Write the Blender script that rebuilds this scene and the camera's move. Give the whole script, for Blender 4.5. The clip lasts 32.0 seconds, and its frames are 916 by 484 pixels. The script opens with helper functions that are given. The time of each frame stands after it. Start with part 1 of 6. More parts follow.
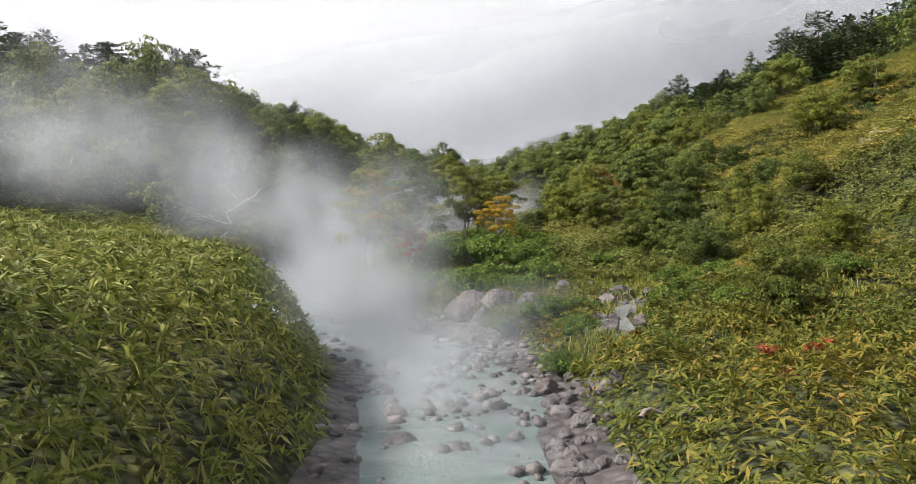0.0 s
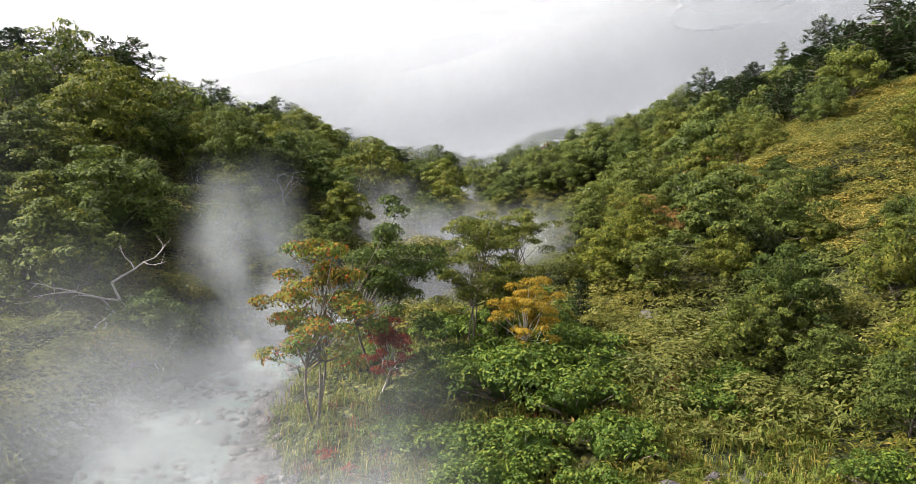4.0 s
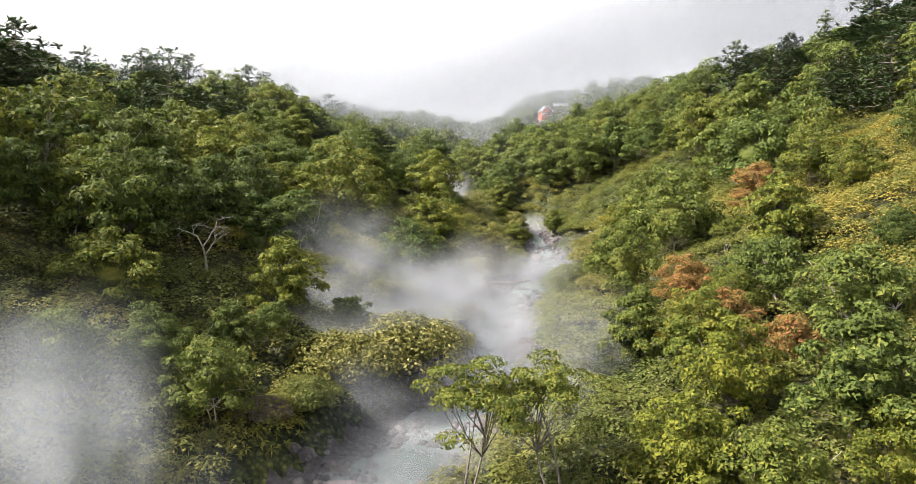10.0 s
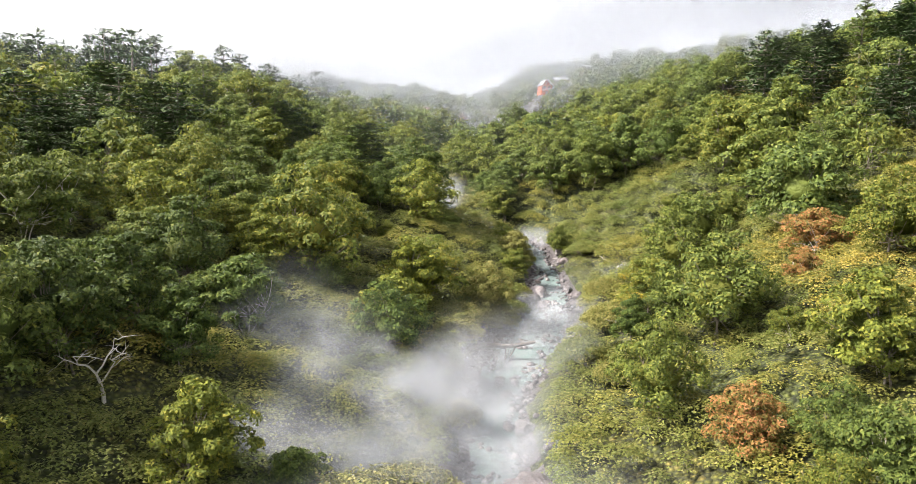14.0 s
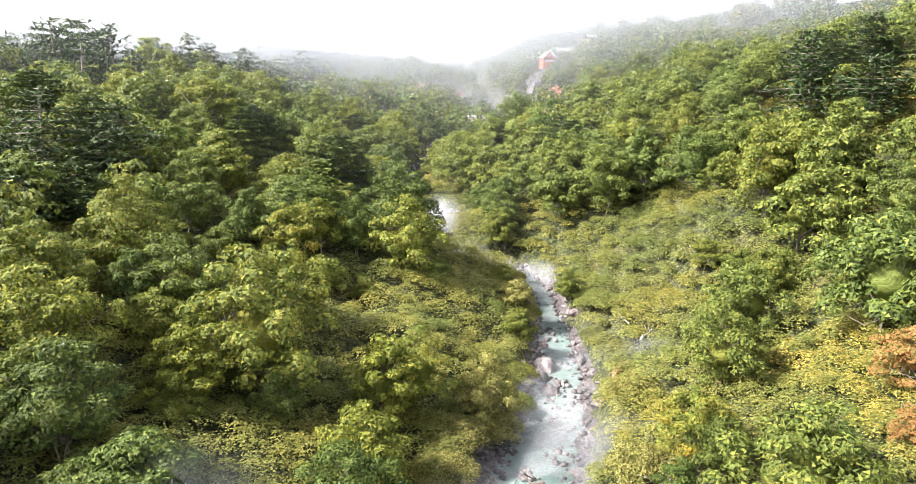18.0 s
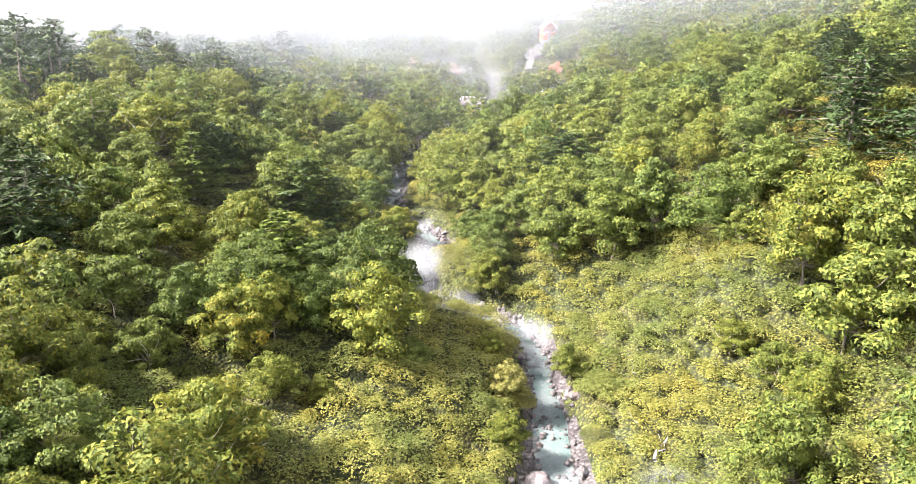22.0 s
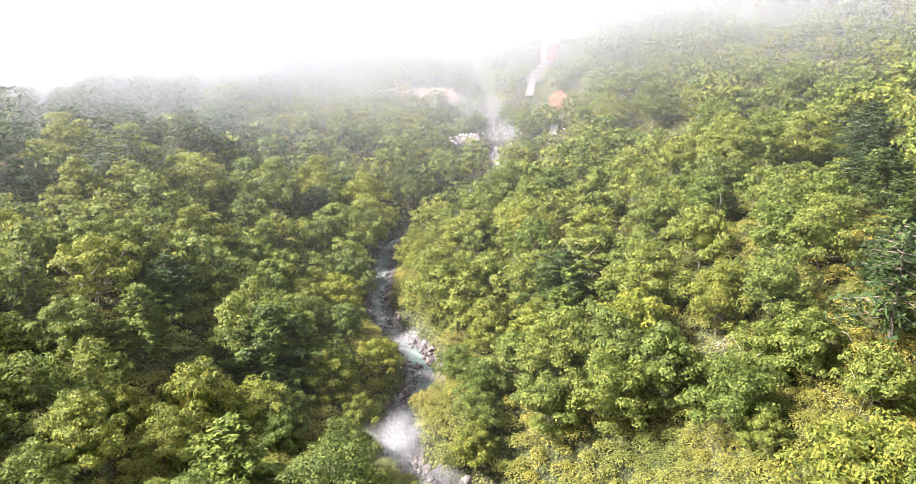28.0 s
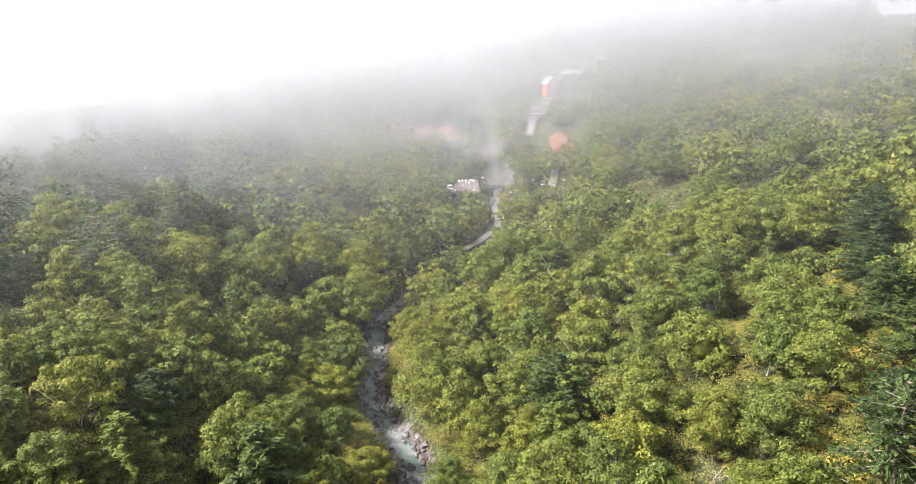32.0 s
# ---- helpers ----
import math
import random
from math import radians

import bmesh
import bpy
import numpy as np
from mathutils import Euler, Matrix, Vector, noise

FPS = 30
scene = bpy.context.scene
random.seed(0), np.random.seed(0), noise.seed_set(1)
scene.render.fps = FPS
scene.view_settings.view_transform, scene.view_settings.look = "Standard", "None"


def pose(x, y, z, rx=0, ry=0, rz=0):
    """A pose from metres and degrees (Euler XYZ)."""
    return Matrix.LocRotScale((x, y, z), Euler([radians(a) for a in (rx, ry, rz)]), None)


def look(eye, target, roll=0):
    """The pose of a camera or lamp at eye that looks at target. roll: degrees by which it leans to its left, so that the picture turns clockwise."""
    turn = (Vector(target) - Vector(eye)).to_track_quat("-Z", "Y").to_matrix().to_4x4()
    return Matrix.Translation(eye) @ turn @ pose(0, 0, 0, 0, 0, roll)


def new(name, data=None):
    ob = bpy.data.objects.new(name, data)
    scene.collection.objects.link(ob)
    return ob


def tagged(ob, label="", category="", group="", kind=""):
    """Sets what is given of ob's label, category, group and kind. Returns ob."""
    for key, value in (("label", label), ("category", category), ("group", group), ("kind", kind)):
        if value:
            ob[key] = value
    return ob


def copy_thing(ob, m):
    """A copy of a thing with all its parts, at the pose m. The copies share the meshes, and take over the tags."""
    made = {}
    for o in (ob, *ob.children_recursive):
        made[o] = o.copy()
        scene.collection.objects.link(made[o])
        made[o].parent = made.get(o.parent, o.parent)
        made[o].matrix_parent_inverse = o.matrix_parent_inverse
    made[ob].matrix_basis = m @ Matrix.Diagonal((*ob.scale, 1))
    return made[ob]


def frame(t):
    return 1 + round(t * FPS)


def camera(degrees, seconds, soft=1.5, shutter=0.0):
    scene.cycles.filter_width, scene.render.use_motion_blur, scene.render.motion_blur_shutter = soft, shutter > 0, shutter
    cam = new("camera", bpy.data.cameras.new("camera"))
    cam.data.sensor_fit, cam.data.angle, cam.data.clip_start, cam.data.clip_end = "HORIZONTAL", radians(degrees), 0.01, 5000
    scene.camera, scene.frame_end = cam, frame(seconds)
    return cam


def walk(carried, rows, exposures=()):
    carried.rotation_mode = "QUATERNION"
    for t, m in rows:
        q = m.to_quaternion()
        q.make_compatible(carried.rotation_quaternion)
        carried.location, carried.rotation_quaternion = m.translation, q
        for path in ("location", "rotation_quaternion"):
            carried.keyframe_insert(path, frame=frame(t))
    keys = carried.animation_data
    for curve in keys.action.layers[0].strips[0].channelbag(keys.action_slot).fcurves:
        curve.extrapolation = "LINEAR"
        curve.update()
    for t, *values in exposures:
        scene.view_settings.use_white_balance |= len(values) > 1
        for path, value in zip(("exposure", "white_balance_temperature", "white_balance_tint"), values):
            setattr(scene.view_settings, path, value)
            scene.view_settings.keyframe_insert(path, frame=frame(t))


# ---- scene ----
cam = camera(64.2, 32.0, 0.85)
# One plan unit is S metres; the flight is METRES long.
S = 1.3
METRES, EYE, TILT, LEAN, TURN = 130.0, 5.0, 0.0, 0.0, 0.0
ROWS = [
    (0.0, 0.0, 0.0, 0.0, -0.0, 0.0, -0.0),
    (0.5, -0.0012, 0.0194, 0.0048, -0.03, 0.03, -0.02),
    (1.0, -0.0021, 0.038, 0.0096, -0.09, 0.04, -0.04),
    (1.5, -0.0026, 0.0561, 0.0144, -0.17, 0.05, -0.06),
    (2.0, -0.0031, 0.0735, 0.0189, -0.25, 0.05, -0.07),
    (2.5, -0.0033, 0.0904, 0.0232, -0.29, -0.01, -0.1),
    (4.5, -0.0025, 0.1532, 0.0396, -0.37, -1.08, -0.05),
    (5.0, -0.0025, 0.168, 0.0432, -0.4, -1.36, -0.06),
    (5.5, -0.0026, 0.1823, 0.047, -0.46, -1.65, -0.07),
    (6.0, -0.0026, 0.1962, 0.0514, -0.49, -1.96, -0.08),
    (6.5, -0.0024, 0.2097, 0.0561, -0.53, -2.26, -0.05),
    (7.0, -0.002, 0.2224, 0.0609, -0.58, -2.55, -0.07),
    (7.5, -0.0013, 0.234, 0.0659, -0.6, -2.83, -0.07),
    (8.0, -0.0007, 0.2448, 0.0711, -0.64, -3.13, -0.09),
    (8.5, -0.0001, 0.2549, 0.0765, -0.67, -3.42, -0.14),
    (9.0, 0.0002, 0.2644, 0.0826, -0.72, -3.75, -0.19),
    (9.5, 0.0008, 0.2736, 0.0887, -0.76, -4.06, -0.22),
    (10.0, 0.0013, 0.2827, 0.0948, -0.81, -4.37, -0.25),
    (10.5, 0.0019, 0.2927, 0.101, -0.85, -4.7, -0.3),
    (11.0, 0.0018, 0.3034, 0.1074, -0.92, -5.04, -0.36),
    (11.5, 0.0019, 0.315, 0.1138, -0.96, -5.38, -0.38),
    (12.0, 0.0024, 0.3279, 0.1203, -1.0, -5.71, -0.4),
    (12.5, 0.0031, 0.3418, 0.1269, -1.04, -6.05, -0.45),
    (13.0, 0.004, 0.3564, 0.1339, -1.06, -6.46, -0.44),
    (13.5, 0.0053, 0.372, 0.1411, -1.06, -6.88, -0.42),
    (14.0, 0.0066, 0.3883, 0.1488, -1.08, -7.3, -0.43),
    (14.5, 0.0077, 0.4038, 0.1559, -1.09, -7.71, -0.46),
    (16.5, 0.0125, 0.4695, 0.1884, -1.08, -9.3, -0.3),
    (17.0, 0.0133, 0.4854, 0.1968, -1.1, -9.74, -0.28),
    (17.5, 0.0145, 0.5008, 0.2053, -1.12, -10.17, -0.21),
    (18.0, 0.0158, 0.516, 0.2139, -1.14, -10.62, -0.17),
    (18.5, 0.0172, 0.5311, 0.2224, -1.14, -11.06, -0.11),
    (19.0, 0.0192, 0.5461, 0.2307, -1.14, -11.5, -0.07),
    (19.5, 0.0211, 0.5611, 0.2389, -1.15, -11.96, -0.07),
    (20.0, 0.0237, 0.5757, 0.247, -1.13, -12.4, -0.02),
    (20.5, 0.0262, 0.59, 0.2552, -1.14, -12.85, -0.01),
    (21.0, 0.0292, 0.6044, 0.2636, -1.12, -13.33, 0.01),
    (21.5, 0.0318, 0.6189, 0.2728, -1.1, -13.79, 0.05),
    (22.0, 0.0341, 0.6327, 0.2828, -1.1, -14.26, 0.06),
    (22.5, 0.0361, 0.6464, 0.2923, -1.1, -14.7, 0.1),
    (23.0, 0.0384, 0.6593, 0.3025, -1.08, -15.18, 0.12),
    (23.5, 0.0405, 0.6711, 0.3131, -1.08, -15.61, 0.11),
    (24.0, 0.0424, 0.6826, 0.3239, -1.06, -15.96, 0.12),
    (24.5, 0.044, 0.6933, 0.3345, -1.05, -15.98, 0.14),
    (25.0, 0.0461, 0.7036, 0.3456, -0.98, -16.02, 0.16),
    (25.5, 0.0475, 0.7136, 0.3567, -0.94, -16.05, 0.16),
    (27.5, 0.0538, 0.7509, 0.408, -0.83, -16.2, 0.23),
    (28.0, 0.0559, 0.7597, 0.4209, -0.81, -16.25, 0.24),
    (28.5, 0.0578, 0.7682, 0.4333, -0.79, -16.27, 0.23),
    (29.0, 0.0596, 0.7761, 0.4457, -0.75, -16.29, 0.23),
    (29.5, 0.0617, 0.7831, 0.4588, -0.68, -16.37, 0.23),
    (30.0, 0.0634, 0.7892, 0.4714, -0.62, -16.34, 0.22),
    (30.5, 0.0649, 0.7946, 0.4838, -0.59, -16.32, 0.26),
    (31.0, 0.0667, 0.7995, 0.4959, -0.53, -16.28, 0.26),
    (31.5, 0.0676, 0.8032, 0.5081, -0.51, -16.26, 0.28),
    (32.0, 0.069, 0.8042, 0.5194, -0.47, -16.22, 0.3),
]
walk(cam, [(t, pose(0, 0, EYE, TILT, LEAN, TURN) @ pose(METRES * x, METRES * y, METRES * z, 90 + pitch, roll, yaw)) for t, x, y, z, yaw, pitch, roll in ROWS],
     [(0.0, 0.84, 6450, 13), (6.0, 1.16, 6600, 15), (11.0, 1.5, 6600, 15), (14.0, 1.68, 6500, 15), (19.0, 2.24, 6400, 17), (25.0, 2.5, 6550, 20), (29.0, 2.2, 6650, 18), (32.0, 1.75, 6700, 17)])

# ---- sky and sun: bright cloud with a veiled sun to the left ----
world = bpy.data.worlds.new("overcast_sky")
scene.world = world
world.use_nodes = True
wn, wl = world.node_tree.nodes, world.node_tree.links
wn.clear()
SUN_EL, SUN_AZ = 43.0, -96.0
sky = wn.new("ShaderNodeTexSky")
sky.sky_type, sky.sun_disc = "NISHITA", False
sky.sun_elevation, sky.sun_rotation = radians(SUN_EL), radians(SUN_AZ)
sky_dim = wn.new("ShaderNodeVectorMath")
sky_dim.operation = "SCALE"
sky_dim.inputs[3].default_value = 0.1
wl.new(sky.outputs[0], sky_dim.inputs[0])
wtc = wn.new("ShaderNodeTexCoord")
wsep = wn.new("ShaderNodeSeparateXYZ")
wl.new(wtc.outputs["Generated"], wsep.inputs[0])
wramp = wn.new("ShaderNodeValToRGB")
wramp.color_ramp.elements[0].position, wramp.color_ramp.elements[0].color = 0.0, (1.4, 1.46, 1.52, 1)
wramp.color_ramp.elements[1].position, wramp.color_ramp.elements[1].color = 1.0, (0.72, 0.75, 0.8, 1)
for p, c in ((0.08, (1.8, 1.86, 1.92, 1)), (0.2, (2.1, 2.13, 2.16, 1)), (0.4, (1.5, 1.53, 1.57, 1)), (0.7, (0.9, 0.93, 0.97, 1))):
    wramp.color_ramp.elements.new(p).color = c
wl.new(wsep.outputs[2], wramp.inputs[0])
wmix = wn.new("ShaderNodeMix")
wmix.data_type = "RGBA"
wmix.inputs[0].default_value = 0.9
wl.new(sky_dim.outputs[0], wmix.inputs[6])
wl.new(wramp.outputs[0], wmix.inputs[7])
wbg = wn.new("ShaderNodeBackground")
wbg.inputs[1].default_value = 0.42
wl.new(wmix.outputs[2], wbg.inputs[0])
wout = wn.new("ShaderNodeOutputWorld")
wl.new(wbg.outputs[0], wout.inputs[0])
scene.cycles.transparent_max_bounces = 160

sun = new("sun", bpy.data.lights.new("sun", "SUN"))
sun.data.energy, sun.data.angle, sun.data.color = 5.8, radians(9), (1.0, 0.94, 0.84)
az, el = radians(SUN_AZ), radians(SUN_EL)
sun.matrix_world = look((200 * math.sin(az) * math.cos(el), 200 * math.cos(az) * math.cos(el), 200 * math.sin(el)), (0, 0, 0))


# ---- materials ----
def nodes_of(name):
    m = bpy.data.materials.new(name)
    m.use_nodes = True
    t = m.node_tree
    t.nodes.clear()
    out = t.nodes.new("ShaderNodeOutputMaterial")
    return m, t, out


def add(t, kind, **values):
    n = t.nodes.new("ShaderNode" + kind)
    for k, v in values.items():
        n.inputs[k.replace("_", " ")].default_value = v
    return n


def ramp(t, source, stops, constant=False):
    r = t.nodes.new("ShaderNodeValToRGB")
    cr = r.color_ramp
    if constant:
        cr.interpolation = "CONSTANT"
    cr.elements[0].position, cr.elements[0].color = stops[0][0], (*stops[0][1], 1)
    cr.elements[1].position, cr.elements[1].color = stops[-1][0], (*stops[-1][1], 1)
    for p, c in stops[1:-1]:
        cr.elements.new(p).color = (*c, 1)
    t.links.new(source, r.inputs[0])
    return r.outputs[0]


def blend(t, fac, a, b, mode="MIX"):
    m = t.nodes.new("ShaderNodeMix")
    m.data_type, m.blend_type = "RGBA", mode
    for i, v in ((0, fac), (6, a), (7, b)):
        if isinstance(v, (float, int)):
            m.inputs[i].default_value = v
        elif isinstance(v, tuple):
            m.inputs[i].default_value = (*v, 1)
        else:
            t.links.new(v, m.inputs[i])
    return m.outputs[2]


def noise_tex(t, scale, detail=4.0, rough=0.55, coord="Object", distortion=0.0):
    c = t.nodes.new("ShaderNodeTexCoord")
    n = add(t, "TexNoise", Scale=scale, Detail=detail, Roughness=rough, Distortion=distortion)
    t.links.new(c.outputs[coord], n.inputs["Vector"])
    return n.outputs[0]


def bump(t, height, strength, distance=0.1):
    b = add(t, "Bump", Strength=strength, Distance=distance)
    t.links.new(height, b.inputs["Height"])
    return b.outputs[0]


def leaf_material(name, stops, patch=0.25, glow=0.3, patch_stops=None, object_random=False, rough=0.5):
    """Leaves: colour by leaf, drifting over metres, a little light passing through."""
    m, t, out = nodes_of(name)
    geo = t.nodes.new("ShaderNodeNewGeometry")
    colour = ramp(t, geo.outputs["Random Per Island"], stops)
    big = noise_tex(t, patch, 3.0, 0.6)
    if patch_stops:
        tint = ramp(t, big, patch_stops)
        colour = blend(t, 1.0, colour, tint, "MULTIPLY")
    if object_random:
        info = t.nodes.new("ShaderNodeObjectInfo")
        tint = ramp(t, info.outputs["Random"], [(0.0, (0.62, 0.76, 0.7)), (0.3, (0.85, 0.93, 0.92)), (0.65, (1.06, 1.05, 0.88)), (1.0, (1.3, 1.2, 0.75))])
        colour = blend(t, 1.0, colour, tint, "MULTIPLY")
    p = add(t, "BsdfPrincipled", Roughness=rough)
    p.inputs["Specular IOR Level"].default_value = 0.2
    t.links.new(colour, p.inputs["Base Color"])
    t.links.new(bump(t, noise_tex(t, 5.0, 4.0, 0.7), 0.8, 0.25), p.inputs["Normal"])
    tr = t.nodes.new("ShaderNodeBsdfTranslucent")
    t.links.new(colour, tr.inputs[0])
    mx = t.nodes.new("ShaderNodeMixShader")
    mx.inputs[0].default_value = glow
    t.links.new(p.outputs[0], mx.inputs[1])
    t.links.new(tr.outputs[0], mx.inputs[2])
    t.links.new(mx.outputs[0], out.inputs[0])
    return m


def plain_material(name, stops, scale=3.0, rough=0.8, relief=0.3, fine=18.0, metal=0.0, distance=0.05, distortion=0.0):
    """Two scales of noise for colour, and relief."""
    m, t, out = nodes_of(name)
    a = noise_tex(t, scale, 5.0, 0.6, distortion=distortion)
    b = noise_tex(t, fine, 4.0, 0.6)
    colour = ramp(t, a, stops)
    colour = blend(t, 0.5, colour, ramp(t, b, [(0.3, (0.55, 0.55, 0.55)), (0.7, (1.3, 1.3, 1.3))]), "MULTIPLY")
    p = add(t, "BsdfPrincipled", Roughness=rough, Metallic=metal)
    t.links.new(colour, p.inputs["Base Color"])
    t.links.new(bump(t, b, relief, distance), p.inputs["Normal"])
    t.links.new(p.outputs[0], out.inputs[0])
    return m


def mist_material(name, strength, noise_scale, lo, hi, height=None, colour=(0.34, 0.35, 0.36), across=0.0, top=None):
    """Thin veil of droplets: soft-edged, broken up by noise; lit from both sides."""
    m, t, out = nodes_of(name)
    uv = t.nodes.new("ShaderNodeTexCoord")
    n = noise_tex(t, noise_scale, 2.0 if height else 5.0, 0.5, "Object", 0.0 if height else 0.6)
    mr = add(t, "MapRange")
    mr.interpolation_type = "SMOOTHSTEP"
    for i, v in ((1, lo), (2, hi), (3, 0.0), (4, 1.0)):
        mr.inputs[i].default_value = v
    t.links.new(n, mr.inputs[0])
    density = mr.outputs[0]

    def times(a, b):
        k = t.nodes.new("ShaderNodeMath")
        k.operation = "MULTIPLY"
        for i, v in ((0, a), (1, b)):
            if isinstance(v, float):
                k.inputs[i].default_value = v
            else:
                t.links.new(v, k.inputs[i])
        return k.outputs[0]
    if height:
        sep = t.nodes.new("ShaderNodeSeparateXYZ")
        t.links.new(uv.outputs["Object"], sep.inputs[0])
        hr = add(t, "MapRange")
        hr.interpolation_type = "SMOOTHSTEP"
        for i, v in ((1, height[0]), (2, height[1]), (3, height[2]), (4, height[3])):
            hr.inputs[i].default_value = v
        level = t.nodes.new("ShaderNodeMath")
        level.operation = "MULTIPLY_ADD"
        t.links.new(sep.outputs[0], level.inputs[0])
        level.inputs[1].default_value = -across
        t.links.new(sep.outputs[2], level.inputs[2])
        t.links.new(level.outputs[0], hr.inputs[0])
        density = times(density, hr.outputs[0])
        if top:
            tr = add(t, "MapRange")
            tr.interpolation_type = "SMOOTHSTEP"
            for i, v in ((1, top[0]), (2, top[1]), (3, 1.0), (4, 0.0)):
                tr.inputs[i].default_value = v
            t.links.new(level.outputs[0], tr.inputs[0])
            density = times(density, tr.outputs[0])
    else:
        off = t.nodes.new("ShaderNodeVectorMath")
        off.operation = "DISTANCE"
        t.links.new(uv.outputs["UV"], off.inputs[0])
        off.inputs[1].default_value = (0.5, 0.5, 0.0)
        fr = add(t, "MapRange")
        fr.interpolation_type = "SMOOTHERSTEP"
        for i, v in ((1, 0.5), (2, 0.05), (3, 0.0), (4, 1.0)):
            fr.inputs[i].default_value = v
        t.links.new(off.outputs["Value"], fr.inputs[0])
        density = times(density, fr.outputs[0])
    density = times(density, float(strength))
    up = t.nodes.new("ShaderNodeCombineXYZ")
    up.inputs[2].default_value = 1.0
    half = add(t, "BsdfDiffuse", Color=(*colour, 1))
    t.links.new(up.outputs[0], half.inputs["Normal"])
    down = t.nodes.new("ShaderNodeCombineXYZ")
    down.inputs[2].default_value = -1.0
    passing = add(t, "BsdfTranslucent", Color=(*colour, 1))
    t.links.new(down.outputs[0], passing.inputs["Normal"])
    both = t.nodes.new("ShaderNodeAddShader")
    t.links.new(half.outputs[0], both.inputs[0])
    t.links.new(passing.outputs[0], both.inputs[1])
    tp = t.nodes.new("ShaderNodeBsdfTransparent")
    mx = t.nodes.new("ShaderNodeMixShader")
    t.links.new(density, mx.inputs[0])
    t.links.new(tp.outputs[0], mx.inputs[1])
    t.links.new(both.outputs[0], mx.inputs[2])
    t.links.new(mx.outputs[0], out.inputs[0])
    return m


GREEN = leaf_material("broad_leaves", [(0, (0.05, 0.07, 0.018)), (0.5, (0.106, 0.138, 0.029)), (0.85, (0.168, 0.195, 0.042)), (1, (0.225, 0.225, 0.052))], object_random=True)
DEEP = leaf_material("deep_green_leaves", [(0, (0.03, 0.05, 0.012)), (0.5, (0.06, 0.092, 0.02)), (0.85, (0.1, 0.135, 0.028)), (1, (0.15, 0.17, 0.04))])
TIPPED = leaf_material("yellow_tipped_leaves", [(0, (0.08, 0.1, 0.02)), (0.5, (0.15, 0.17, 0.03)), (1, (0.24, 0.22, 0.04))], patch=0.2,
                       patch_stops=[(0.45, (0.8, 0.95, 0.9)), (0.6, (1.2, 1.1, 0.9)), (0.68, (2.0, 1.35, 0.7)), (0.8, (2.2, 1.0, 0.6))])
YELLOWGREEN = leaf_material("yellowing_leaves", [(0, (0.055, 0.08, 0.014)), (0.5, (0.12, 0.15, 0.025)), (1, (0.215, 0.21, 0.035))])
YELLOW = leaf_material("yellow_leaves", [(0, (0.16, 0.13, 0.015)), (0.5, (0.38, 0.26, 0.025)), (1, (0.5, 0.33, 0.04))])
ORANGE = leaf_material("orange_leaves", [(0, (0.11, 0.12, 0.03)), (0.4, (0.22, 0.16, 0.045)), (0.75, (0.34, 0.175, 0.06)), (1, (0.42, 0.18, 0.08))])
RED = leaf_material("red_leaves", [(0, (0.12, 0.02, 0.015)), (0.6, (0.27, 0.035, 0.022)), (1, (0.33, 0.12, 0.035))])
MAPLE = leaf_material("turning_leaves", [(0, (0.08, 0.12, 0.018)), (0.55, (0.16, 0.2, 0.028)), (0.78, (0.25, 0.24, 0.03)), (0.9, (0.38, 0.16, 0.02)), (1, (0.36, 0.05, 0.02))], patch=0.5,
                      patch_stops=[(0.4, (0.85, 1.0, 0.9)), (0.6, (1.3, 0.95, 0.9)), (0.75, (1.7, 0.7, 0.8))])
NEEDLE = leaf_material("dark_needles", [(0, (0.016, 0.032, 0.012)), (0.6, (0.035, 0.065, 0.02)), (1, (0.07, 0.1, 0.03))], glow=0.12, object_random=True)
LARCH = leaf_material("larch_needles", [(0, (0.05, 0.08, 0.016)), (0.6, (0.1, 0.145, 0.026)), (1, (0.165, 0.2, 0.042))], glow=0.25)
SASA = leaf_material("bamboo_grass_leaves", [(0, (0.09, 0.105, 0.025)), (0.45, (0.16, 0.175, 0.04)), (0.85, (0.22, 0.225, 0.06)), (1, (0.3, 0.27, 0.1))], patch=0.09,
                     patch_stops=[(0.3, (0.5, 0.68, 0.66)), (0.5, (0.95, 0.98, 0.92)), (0.7, (1.3, 1.12, 0.85))])
SASA_DRY = leaf_material("dry_bamboo_grass_leaves", [(0, (0.15, 0.14, 0.03)), (0.5, (0.36, 0.31, 0.06)), (1, (0.52, 0.42, 0.15))], patch=0.1,
                         patch_stops=[(0.3, (0.7, 0.8, 0.7)), (0.7, (1.15, 1.05, 0.9))])
SASA_MOUND = leaf_material("fresh_bamboo_grass_leaves", [(0, (0.07, 0.095, 0.018)), (0.4, (0.17, 0.2, 0.045)), (0.8, (0.29, 0.3, 0.085)), (1, (0.4, 0.37, 0.15))], patch=0.2, rough=0.4,
                           patch_stops=[(0.3, (0.7, 0.8, 0.75)), (0.7, (1.15, 1.1, 0.95))])
SASA_BANK = leaf_material("bank_bamboo_grass_leaves", [(0, (0.05, 0.065, 0.012)), (0.45, (0.12, 0.13, 0.022)), (0.85, (0.2, 0.185, 0.03)), (1, (0.3, 0.2, 0.06))], patch=0.18,
                          patch_stops=[(0.3, (0.5, 0.7, 0.6)), (0.5, (0.9, 0.95, 0.9)), (0.7, (1.2, 1.0, 0.75))])
